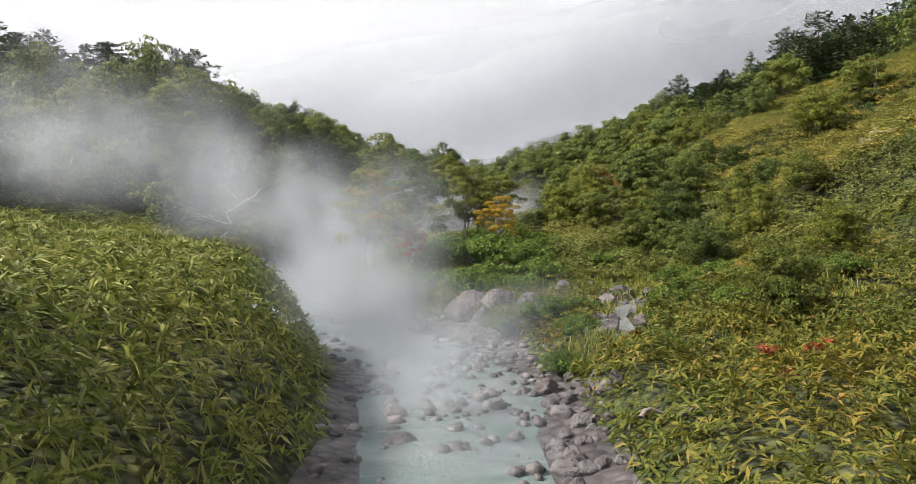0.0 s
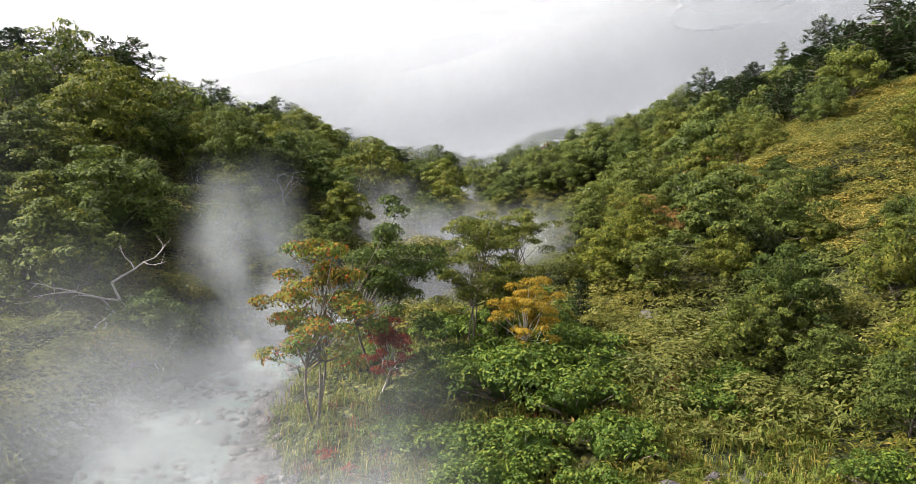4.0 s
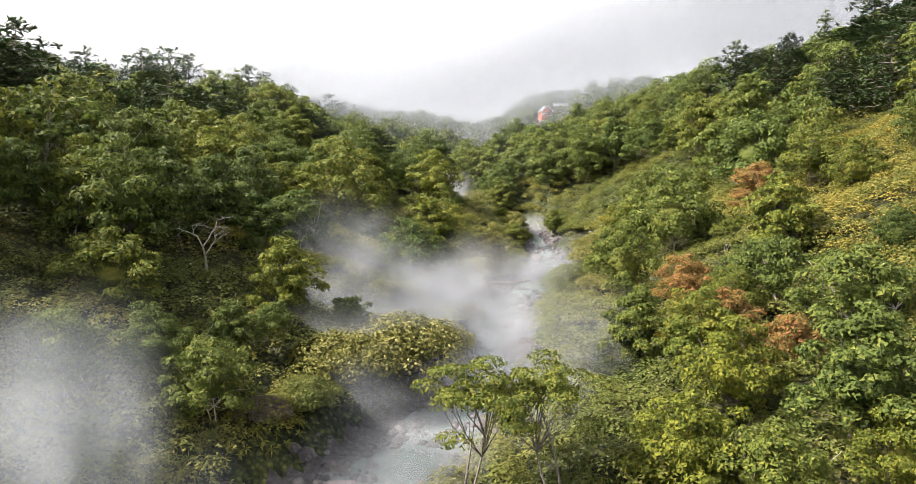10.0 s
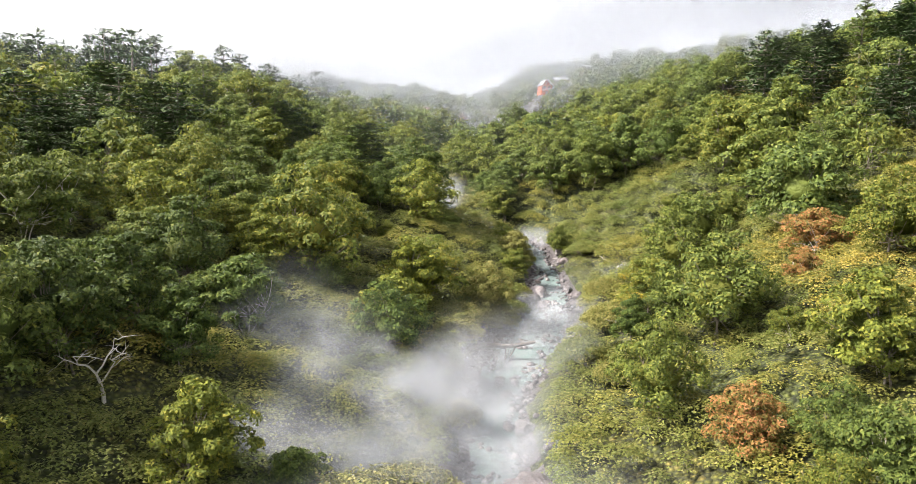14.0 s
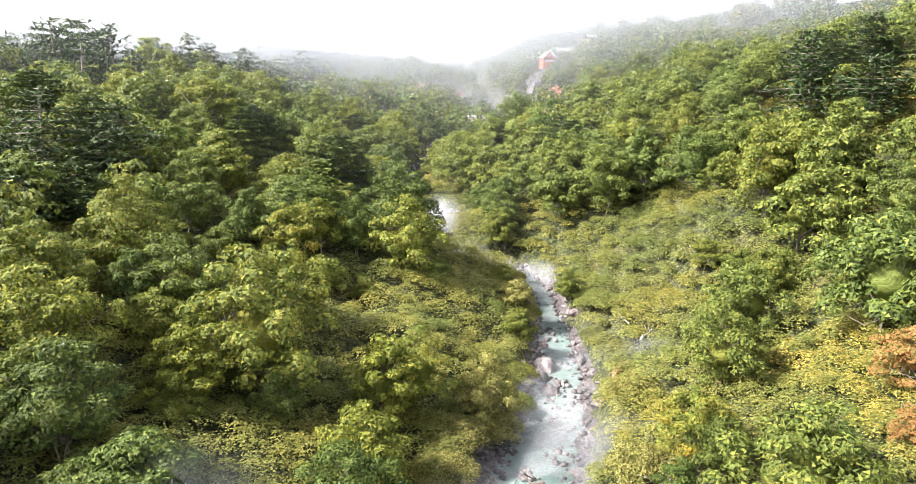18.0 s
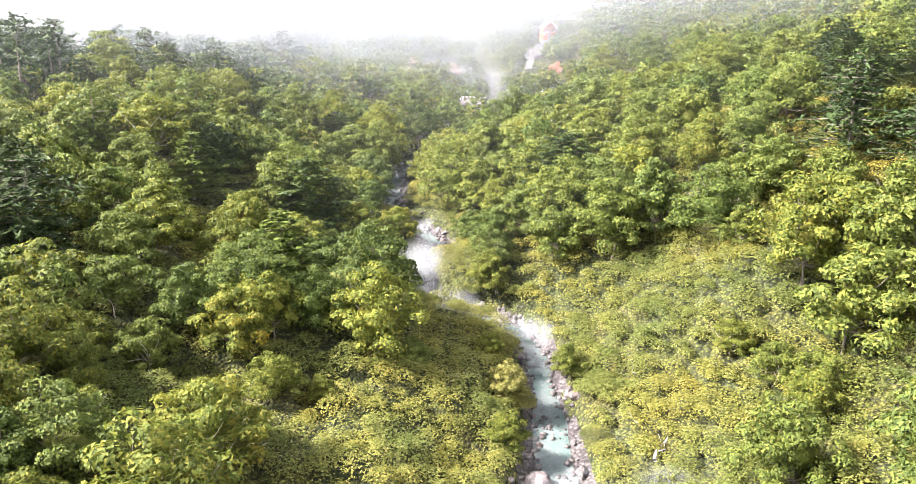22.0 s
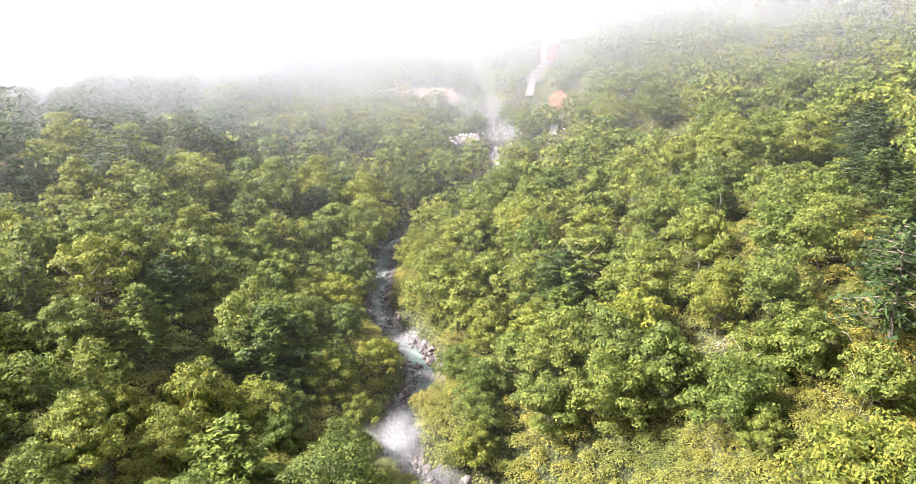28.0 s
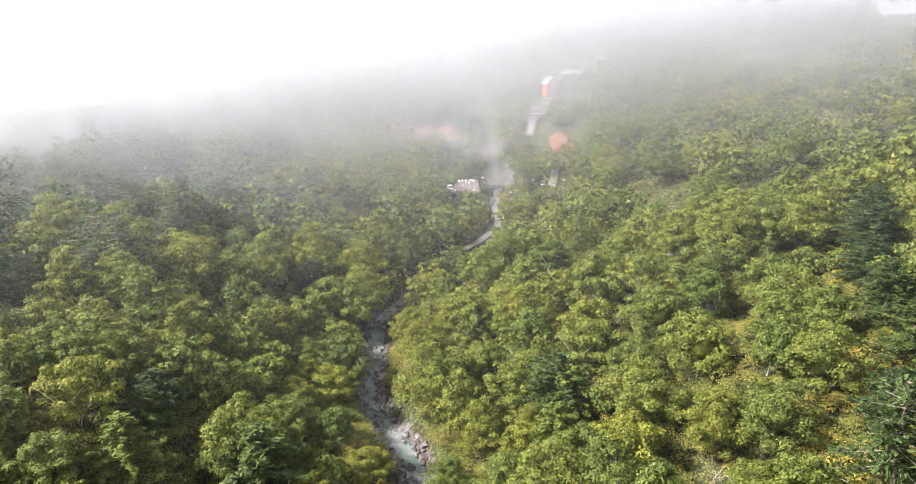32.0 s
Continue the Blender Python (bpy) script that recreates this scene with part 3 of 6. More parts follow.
RIVULET = [(3.9, 18.5), (4.6, 20), (4.9, 22), (5.5, 24), (6.6, 25.6), (6.6, 27), (6.0, 28.5), (5.9, 31)]


def off_rivulet(x, y):
    """Distance from the rivulet, in plan units."""
    best = np.full(np.shape(x), 1e9)
    for a, b in zip(RIVULET[:-1], RIVULET[1:]):
        a, ab = np.array(a), np.array(b) - np.array(a)
        s = np.clip(((x - a[0]) * ab[0] + (y - a[1]) * ab[1]) / (ab @ ab), 0, 1)
        best = np.minimum(best, np.hypot(x - a[0] - s * ab[0], y - a[1] - s * ab[1]))
    return best


def build_stream():
    """Ribbon of water a little below the banks; the rivulet joins from the right."""
    def ribbon(name, line, width, level, label, material, hug=False):
        vs, qs = [], []
        for k, p in enumerate(line):
            d = line[min(k + 1, len(line) - 1)] - line[max(k - 1, 0)]
            d = d / np.linalg.norm(d)
            n = np.array([d[1], -d[0]])
            for s in np.linspace(-1, 1, 7):
                e = p + n * s * width[k]
                z = float(land(e[0], e[1])[0]) + 0.05 if hug else level[k] + 0.06 * math.sin(k * 1.7 + s * 4)
                vs.append((e[0] * S, e[1] * S, z))
        for k in range(len(line) - 1):
            for j in range(6):
                a = k * 7 + j
                qs.append((a, a + 1, a + 8, a + 7))
        tagged(new(name, mesh_from(name, vs, qs, material, smooth=True)), label, "water", kind="structure")
    line = LINE[LINE[:, 1] < 262]
    lev = np.interp(line[:, 1], FLOOR_Y, FLOOR_Z) * S + EYE - 0.12
    ribbon("stream_water", line, np.interp(line[:, 1], WIDTH_Y, WIDTH) * 1.02, lev, "milky turquoise hot spring stream tumbling between boulders", WATER)
    side = np.array(RIVULET, float)
    fine = np.concatenate([np.linspace(a, b, 4)[:-1] for a, b in zip(side[:-1], side[1:])])
    ribbon("rivulet_water", fine, 0.15 + 0.24 * np.abs(np.sin(np.arange(len(fine)) * 0.55)) ** 2, np.array([float(land(x, y)[0]) + 0.07 for x, y in fine]), "narrow pale milky rivulet among grass and stones", MILK, True)


build_stream()

# ---- kinds of trees ----
VARIANTS = {}


def variant(key, arrays, low_arrays, name, wood_material, leaf_mat, label, category):
    VARIANTS[key] = dict(full=arrays, low=low_arrays, name=name, wood=wood_material, leaf=leaf_mat, label=label, category=category, master=None)


for k in range(6):
    hgt, spr = (5.4, 6.2, 5.0, 6.6, 5.8, 4.6)[k], (3.1, 3.4, 3.0, 3.7, 2.8, 2.9)[k]
    variant("oak%d" % k, broad_tree(20 + k, hgt, spr, 70, 96, 0.235, 0.12, 1 + k % 3, 0.62, lump=0.22, ragged=0.75, fine=True), (broad_tree(20 + k, hgt, spr * 1.05, 34, 46, 0.4, 0.14, 1, 0.62, lump=0.27, simple=True, ragged=0.4), broad_tree(20 + k, hgt, spr * 1.05, 18, 22, 0.75, 0.16, 1, 0.62, lump=0.36, simple=True, ragged=0.35)), "broadleaf_tree", (BARK, BARK, PALE_BARK)[k % 3], GREEN,
            "green broadleaf tree with layered crown on the valley slope", "tree")
for k in range(3):
    variant("airy%d" % k, broad_tree(40 + k, 5.4, 2.0, 46, 210, 0.115, 0.34, 1 + k, 0.5, core=False, lump=0.25, ragged=1.0, fine=True), None, "young_tree", BARK if k else PALE_BARK, GREEN, "slender young tree with airy crown", "tree")
variant("umbrella0", broad_tree(47, 5.2, 2.5, 32, 170, 0.14, 0.62, 2, 0.4, core=False, lump=0.24, ragged=0.8, fine=True), None, "young_tree", BARK, YELLOWGREEN, "yellow-green tree with forked trunk and umbrella crown", "tree")
for k in range(3):
    hgt = (8.5, 9.5, 7.5)[k]
    variant("pine%d" % k, conifer(50 + k, hgt, 4.2, 13, 105, 0.52, 0.8, 0.22), (conifer(50 + k, hgt, 4.2, 12, 34, 0.7, 0.75, 0.25, simple=True), conifer(50 + k, hgt, 4.2, 8, 14, 1.1, 0.75, 0.25, simple=True)), "conifer_tree", BARK, NEEDLE,
            "dark conifer with flat spreading branch tiers", "tree")
for k in range(2):
    variant("larch%d" % k, conifer(60 + k, 7.5, 2.7, 16, 85, 0.4, 0.15, 0.12, 0.05), (conifer(60 + k, 7.5, 2.7, 14, 30, 0.55, 0.15, 0.12, simple=True), conifer(60 + k, 7.5, 2.7, 9, 12, 0.9, 0.15, 0.12, simple=True)), "larch_tree", BARK, LARCH,
            "soft light-green larch with feathery branch tiers", "tree")

TREES = []


def plant(key, x, y, scale=1.0, turn=None, leaf_mat=None, label="", sink=0.0, name="", group="trees on the valley slopes", wide=1.0):
    """A tree of its own at a place of the plan."""
    v = VARIANTS[key]
    turn = random.uniform(0, 360) if turn is None else turn
    m = Matrix.Translation(put(x, y, -sink)) @ Euler((0, 0, radians(turn))).to_matrix().to_4x4() @ Matrix.Diagonal((scale * wide, scale * wide, scale, 1))
    if v["master"] is None:
        root = new(v["name"])
        v["master"] = root
        w, l = v["full"]
        part_of("trunk", mesh_from("trunk", *w, v["wood"], smooth=True), root)
        crown = part_of("crown", mesh_from("crown", l[0], np.zeros((0, 4)), v["leaf"], tris=l[1]) if l[1].shape[1] == 3 else mesh_from("crown", *l, v["leaf"]), root)
        tagged(root, v["label"], v["category"], group)
        root.matrix_basis = m
    else:
        root = copy_thing(v["master"], Matrix.Identity(4))
        root.matrix_basis = m
        root.name = name or v["name"]
        tagged(root, v["label"], v["category"], group)
    if name:
        root.name = name
    crown = [c for c in root.children if c.name.startswith("crown")][0]
    slot = crown.material_slots[0]
    slot.link = "OBJECT"
    slot.material = leaf_mat or v["leaf"]
    if label:
        tagged(root, label)
    TREES.append((x, y, 2.2 * scale * wide))
    return root


def far_from_trees(x, y, gap):
    return all((x - a) ** 2 + (y - b) ** 2 > (gap + 0.75 * r) ** 2 for a, b, r in TREES)


# trees known one by one
plant("airy2", -4.1, 33.9, 1.18, 20, MAPLE, "young maple turning orange and red beside the stream", name="maple_tree")
plant("airy1", -2.6, 37.6, 1.28, 80, None, "dark green young tree with airy crown on the islet")
plant("airy0", -2.6, 36.0, 0.6, 140, RED, "small maple with crimson leaves on the islet", name="maple_tree")
plant("airy2", 0.3, 38.6, 1.02, 30, YELLOWGREEN, "yellow-green young birch with pale slender stems")
plant("airy1", 1.6, 39.5, 0.85, 70, YELLOWGREEN, "yellow-green young birch with pale slender stems")
plant("airy0", 2.2, 36.2, 0.72, 10, YELLOW, "small tree with golden yellow leaves")
plant("umbrella0", 0.5, 48.6, 1.08, 200, YELLOWGREEN, "yellowing tree with spreading crown over the stream")
plant("umbrella0", 3.5, 48.4, 1.02, 310, YELLOWGREEN, "yellow-green tree with forked trunk and umbrella crown")
plant("larch0", 4.8, 42.7, 0.4, 0, NEEDLE, "small dark conifer at the edge of the islet")
# trees told apart along the valley, by kind and reach: plan place and crown radius in metres
GREEN_TREES_LOWER = [(11.5, 38.6, 2.0), (-11.1, 40.7, 2.4), (8.8, 46.5, 2.3), (12.1, 46.6, 1.9), (7.2, 48.0, 2.4), (12.0, 49.1, 3.1), (9.1, 51.1, 2.3), (-13.0, 53.5, 2.8), (-8.3, 54.5, 2.6), (-10.9, 55.5, 1.9), (7.8, 57.5, 2.6), (-9.5, 58.9, 1.9), (-22.3, 59.1, 4.0), (14.6, 59.4, 2.8), (-7.5, 60.5, 1.8), (-19.9, 62.0, 2.9), (14.8, 63.0, 2.0), (-8.4, 63.1, 3.0), (-17.7, 63.2, 3.0), (-15.0, 63.5, 3.6), (-4.7, 63.9, 2.3), (-18.2, 66.0, 2.7), (18.6, 66.9, 3.4), (-10.5, 69.0, 2.6), (10.6, 70.3, 2.9), (29.8, 72.8, 2.8), (-20.3, 75.4, 3.5), (15.3, 76.5, 3.8)]
GREEN_TREES_NEAR = [(34.7, 77.5, 4.2), (17.9, 79.6, 1.9), (11.8, 80.9, 2.2), (-2.8, 81.0, 3.0), (14.2, 81.9, 2.0), (0.8, 81.9, 2.2), (-21.3, 82.2, 3.8), (-17.0, 84.8, 3.9), (-11.4, 85.1, 1.8), (-1.9, 85.7, 3.4), (-7.3, 88.0, 2.0), (25.2, 89.2, 5.6), (16.9, 90.3, 3.4), (-2.6, 90.9, 3.9), (-21.0, 91.8, 3.3), (-17.1, 93.0, 2.9), (20.9, 95.6, 4.0), (33.1, 101.2, 3.1), (-19.0, 104.0, 2.8), (29.0, 106.6, 5.6), (24.6, 106.6, 2.5), (-15.9, 107.2, 3.1), (34.6, 109.4, 5.6), (-19.5, 111.3, 3.8), (44.9, 111.6, 5.2), (-13.7, 111.8, 3.6)]
GREEN_TREES_MIDDLE = [(-8.7, 112.0, 3.7), (-5.9, 114.6, 3.1), (13.4, 116.2, 2.2), (-20.0, 116.9, 4.0), (-19.5, 120.1, 4.3), (34.9, 122.0, 4.6), (-21.0, 122.9, 3.5), (27.1, 124.1, 4.4), (33.6, 126.9, 4.4), (19.0, 129.3, 4.6), (30.4, 129.6, 4.2), (23.2, 129.6, 5.6), (14.5, 131.6, 4.5), (-26.4, 132.0, 4.0), (7.7, 133.5, 3.1), (33.4, 134.2, 4.1), (14.9, 135.5, 5.0), (-1.9, 135.8, 3.1), (8.7, 135.9, 3.4), (23.2, 137.1, 5.6), (38.7, 137.3, 4.2), (18.5, 138.0, 4.8), (-26.9, 139.0, 5.3), (-13.8, 140.6, 5.6), (36.3, 142.1, 5.2), (24.8, 142.3, 4.7), (13.6, 143.1, 5.1), (-37.3, 143.6, 4.6)]
GREEN_TREES_UPPER = [(-29.8, 143.9, 4.6), (43.2, 144.4, 4.3), (-26.7, 145.9, 4.5), (30.9, 146.1, 5.2), (-5.5, 148.0, 4.0), (9.4, 149.3, 3.7), (26.2, 149.6, 4.7), (-35.9, 150.6, 4.6), (14.5, 152.2, 5.2), (8.2, 153.9, 5.6), (21.5, 155.9, 5.4), (29.7, 156.3, 5.0), (-22.4, 156.7, 5.6), (5.0, 156.9, 5.6), (-36.1, 157.1, 5.0), (35.5, 157.7, 5.1), (11.2, 160.9, 4.1), (22.2, 161.0, 4.9), (-31.7, 161.8, 4.9), (25.3, 166.9, 5.6), (8.5, 168.2, 5.6), (-9.0, 169.9, 5.3), (50.9, 169.9, 5.3), (14.4, 171.4, 5.1), (-26.8, 171.6, 5.6), (42.3, 172.2, 5.0), (36.2, 172.6, 5.0), (-44.5, 172.6, 5.6)]
GREEN_TREES_FAR = [(6.6, 172.9, 4.9), (47.6, 172.9, 5.4), (-13.6, 173.6, 5.6), (-38.1, 174.8, 5.6), (-30.8, 175.7, 5.6), (-23.3, 176.0, 5.6), (62.0, 179.1, 5.6), (45.9, 179.3, 5.6), (-11.4, 179.5, 5.6), (-7.2, 180.0, 5.6), (41.4, 180.9, 5.5), (68.6, 181.1, 5.3), (20.6, 181.3, 4.9), (-19.9, 181.4, 5.6), (14.9, 183.2, 5.0), (-7.0, 184.2, 5.6), (45.6, 184.5, 5.5), (-24.3, 185.5, 5.6), (-13.4, 188.2, 5.6), (-7.7, 191.8, 5.6), (-16.0, 191.9, 5.6), (66.2, 202.4, 5.6), (52.3, 213.2, 5.6), (44.4, 215.3, 5.6), (37.9, 225.1, 5.6), (70.0, 234.7, 5.6), (51.2, 240.4, 5.6)]
DARK_TREES = [(-17.2, 51.7, 3.6), (21.0, 56.1, 1.7), (20.9, 61.4, 1.5), (21.5, 62.4, 1.1), (-13.9, 66.8, 3.8), (-16.0, 70.3, 3.1), (-12.7, 70.7, 3.5), (-14.1, 79.6, 3.6), (-1.7, 118.4, 4.6), (-2.8, 126.8, 3.3), (-6.9, 163.8, 5.3), (-1.7, 199.7, 5.6)]
YELLOWING_TREES = [(8.0, 39.4, 1.2), (16.6, 47.3, 2.0), (12.3, 58.9, 1.7), (24.3, 71.6, 2.4), (17.2, 72.8, 1.7), (24.5, 77.3, 3.2), (-18.5, 88.9, 4.6), (-8.7, 91.2, 5.3), (-14.0, 91.3, 3.1), (27.1, 93.3, 4.4), (-19.4, 95.9, 4.0), (-16.3, 99.6, 3.0), (24.8, 100.9, 2.7), (-20.8, 101.5, 3.9), (-17.0, 101.9, 2.7), (-19.8, 106.8, 2.6), (7.4, 107.2, 2.4), (-4.6, 107.4, 1.3), (23.3, 110.8, 2.2), (-29.2, 110.8, 2.4), (29.2, 113.4, 5.2), (32.0, 113.4, 5.4), (6.7, 118.0, 2.0), (-15.6, 129.2, 4.6), (8.5, 131.1, 3.2), (29.3, 136.0, 4.4), (30.6, 138.3, 4.0), (2.5, 167.4, 4.2), (1.2, 173.8, 3.7), (0.5, 176.5, 3.4)]
TURNING_TREES = [(9.9, 54.8, 2.4), (13.7, 84.1, 2.8), (-0.5, 93.3, 3.2), (-9.5, 98.4, 4.6), (-11.4, 110.0, 3.9), (-2.2, 144.9, 3.5), (15.9, 167.0, 4.8)]
PALE_TREES = [(4.4, 94.3, 2.9), (7.7, 112.8, 2.6)]
for spots, leaf in ((GREEN_TREES_LOWER, None), (GREEN_TREES_NEAR, None), (GREEN_TREES_MIDDLE, None), (GREEN_TREES_UPPER, None), (GREEN_TREES_FAR, None), (DARK_TREES, DEEP), (YELLOWING_TREES, YELLOWGREEN), (TURNING_TREES, TIPPED), (PALE_TREES, PALE_SHRUB)):
    for x, y, r in spots:
        plant("oak%d" % random.randrange(6), x, y, r / 3.15, None, leaf, wide=random.uniform(0.94, 1.06))
DARK_CONIFERS = [(-25.1, 86.2, 4.2), (44.3, 102.7, 5.5), (-35.8, 103.6, 5.6), (-25.8, 106.1, 5.2), (-31.9, 109.9, 3.6), (-48.4, 118.1, 5.6), (50.3, 121.2, 5.6), (43.5, 122.5, 5.0), (-31.8, 123.4, 5.6), (-39.5, 128.3, 5.6), (41.9, 131.7, 4.7), (48.8, 133.1, 5.0), (46.1, 137.5, 5.6), (-21.7, 143.3, 4.5), (48.5, 145.5, 5.0), (53.3, 157.0, 5.6), (57.1, 164.3, 5.6), (59.9, 169.8, 5.6), (-14.3, 182.9, 5.6)]
for x, y, r in DARK_CONIFERS:
    plant("pine%d" % random.randrange(3), x, y, 0.55 + r / 14, wide=r / 4.2 / (0.55 + r / 14))
SOFT_LARCHES = [(-9.6, 121.2, 5.6), (-21.6, 135.4, 5.2), (16.6, 142.6, 4.6), (19.0, 148.7, 5.5), (-17.4, 163.5, 4.6)]
for x, y, r in SOFT_LARCHES:
    plant("larch%d" % random.randrange(2), x, y, 0.65 + r / 10, wide=r / 2.7 / (0.65 + r / 10))
for x, y, s in ((21.1, 79.5, 0.55), (12.9, 65.7, 0.75), (12.4, 53.3, 0.6), (10.2, 55.2, 0.7), (11.9, 74.7, 0.2), (18.9, 71.0, 0.3)):
    plant("oak%d" % random.randrange(6), x, y, s, None, RED if s < 0.25 else ORANGE, "orange autumn shrub among green trees")
for x, y, s in ((1.1, 112.4, 0.5), (-1.4, 110.6, 0.35), (12.2, 33.2, 0.6), (10.5, 34, 0.55), (9.2, 36.5, 0.6), (14.2, 34.6, 0.6), (10.2, 30.6, 0.5), (15, 39, 0.65), (8.2, 18.6, 0.48), (13, 24.8, 0.4), (9.8, 37.6, 0.6), (15.7, 48.4, 0.8), (19, 45.2, 0.6), (28.3, 57.5, 0.85), (18.8, 67.8, 0.85), (17.6, 37.5, 0.5), (32.8, 59, 1.1)):
    plant("oak%d" % random.randrange(6), x, y, s)
for x, y, s in ((-31.8, 77.4, 0.9), (-36, 80, 1.0), (-33, 88, 0.95), (-29, 92, 0.8), (-40, 74, 1.0), (-27.5, 98, 0.8), (-34, 104, 1.0), (-41, 84, 1.1), (-34, 70, 0.9), (54.5, 125.4, 1.1), (56, 118, 1.05), (50, 116, 0.9), (61, 121, 1.1), (-21.6, 140.4, 0.85), (17.6, 149.9, 1.22), (-11.1, 138.2, 1.3)):
    plant("pine%d" % random.randrange(3), x, y, s, wide=1.35)


CLEAR = ((0.9, 140.0, 5), (9.2, 243.6, 6), (8, 236, 5), (7, 230, 3.5), (28.5, 237, 5), (27.5, 231, 4.5), (30.4, 250, 3.5), (30.3, 262, 4), (28.5, 280, 5), (28, 272, 4), (30, 287, 5), (34, 291, 6), (36, 292, 6), (34.2, 263, 6.5), (-7, 272, 8), (5, 284, 9),
         (-1, 275, 8), (44, 306, 6), (50, 295, 5), (12, 219, 4), (17.5, 252, 7), (17, 232, 4), (24, 250, 4), (14.2, 99.5, 3), (36.3, 252, 3.5), (31.5, 238, 4), (32, 255, 4.5), (36, 258, 4), (38.5, 130.5, 4.5), (42.5, 132, 4), (45.5, 200, 6), (44.4, 210, 5), (46.4, 172.4, 4))


def wood_cover(x, y, d, side):
    """How likely a tree stands at a place of the plan, 0 to 1."""
    w = float(np.interp(y, WIDTH_Y, WIDTH))
    if d < w + 3.0 or y < 12:
        return 0.0
    for cx, cy, r in CLEAR:
        if math.hypot(x - cx, y - cy) < r:
            return 0.0
    if side < 0:
        if y < 40:
            return 0.7 if d > 14 else 0.0
        if y < 56:
            return 0.85 if d > 8 else 0.1
        if 94 < y < 111.5 and x > -7 or 60 < y < 90 and x > -10 + 2 * math.sin(y):
            return 0.0
        if 58 < y < 116 and d < 11 + 3 * math.sin(y * 0.3):
            return 0.02
        return 0.8 if d < 20 else 0.88
    if y < 48:
        return 0.0 if y < 42 and d < 24 else (0.04 if d < 34 else 0.8)
    if y < 86:
        if x > 17 + 0.1 * (y - 50) and x < 39:
            return 0.05
        return 0.0 if d < 8.5 else 0.4
    if y < 128:
        if d < 12:
            return 0.08
        if 25 < x < 33 and 104 < y < 122:
            return 0.1
        return 0.75
    if 26 < x < 34 and 150 < y < 190:
        return 0.35
    return 0.8


def scatter():
    rng = random.Random(11)
    grid = []
    y = 10.0
    while y < 400:
        step = 3.2 if y < 80 else 3.75 if y < 170 else 4.2
        x = -95.0
        while x < 130:
            px, py = x + rng.uniform(-1, 1) * step * 0.42, y + rng.uniform(-1, 1) * step * 0.42
            x += step * (1.0 if abs(px) < 45 else 1.6)
            grid.append((px, py))
        y += step
    d, side = stream_distance([g[0] for g in grid], [g[1] for g in grid])
    return [g for g, a, b in zip(grid, d, side) if not ((g[0] < -25 and g[1] > 235 or abs(g[0]) > 75) and rng.random() < 0.5) and rng.random() < wood_cover(*g, a, b) * (0.6 if 44 < g[1] < 160 and -8 < g[0] < 50 else 1.0) and far_from_trees(*g, 1.3)]


SPOTS = scatter()
_d, _s = stream_distance([p[0] for p in SPOTS], [p[1] for p in SPOTS])
_order = np.argsort(_d + 0.5 * np.maximum(0, np.array([p[1] for p in SPOTS]) - 135))
NEAR = [SPOTS[i] for i in _order[:80]]
FAR = [SPOTS[i] for i in _order[80:]]


def kind_at(x, y, rng):
    ridge = (x < -26 and 68 < y < 120) or (x > 38 and 85 < y < 130) or (y > 150 and x < -30)
    r = rng.random()
    if ridge and r < 0.65:
        return "pine%d" % rng.randrange(3)
    if r < 0.05:
        return "larch%d" % rng.randrange(2)
    return "oak%d" % rng.randrange(6)


_r = random.Random(3)
for x, y in NEAR:
    key = kind_at(x, y, _r)
    tint = None
    if key.startswith("oak"):
        q = _r.random()
        tint = YELLOWGREEN if q < 0.085 else ORANGE if q < 0.16 and x > 8 and y < 90 else None
    big = 1.0 if y < 80 else 1.16
    plant(key, x, y, (_r.uniform(0.62, 1.18) if key.startswith("oak") else _r.uniform(0.7, 1.0)) * big, _r.uniform(0, 360), tint, wide=1.12)


def far_woods():
    """Trees past those told apart, joined."""
    rng = random.Random(8)
    wood_v, wood_q, leaf_v, leaf_q, leaf_m = [], [], [], [], []
    wo = lo = 0
    zs = land([p[0] for p in FAR], [p[1] for p in FAR])
    for (x, y), z in zip(FAR, zs):
        key = kind_at(x, y, rng)
        v = VARIANTS[key]
        w, l = v["low"][0 if y < 190 and -46 < x - 4 < 62 else 1]
        a, s = rng.uniform(0, 6.28), rng.uniform(0.75, 1.25) * (1.0 if y < 80 else 1.22)
        c, n = math.cos(a) * s, math.sin(a) * s
        R = np.array([[c, -n, 0], [n, c, 0], [0, 0, s * rng.uniform(0.9, 1.1)]])
        off = np.array([x * S, y * S, z])
        wood_v.append(w[0] @ R.T + off)
        wood_q.append(w[1] + wo)
        wo += len(w[0])
        leaf_v.append(l[0] @ R.T + off)
        leaf_q.append(l[1] + lo)
        lo += len(l[0])
        mat = 1 if key.startswith("pine") else 2 if key.startswith("larch") or rng.random() < 0.1 else 0
        leaf_m.append(np.full(len(l[1]), mat))
    v = np.concatenate(wood_v + leaf_v)
    q = np.concatenate(wood_q)
    tris = np.concatenate([k + wo for k in leaf_q])
    m = np.concatenate([np.full(len(q), 3)] + leaf_m)
    tagged(new("far_woods", mesh_from("far_woods", v, q, [WOODS, NEEDLE, LARCH, BARK], tris=tris, slots=m)), "dense green woods covering the upper slopes into the mist", "woods", kind="stuff")


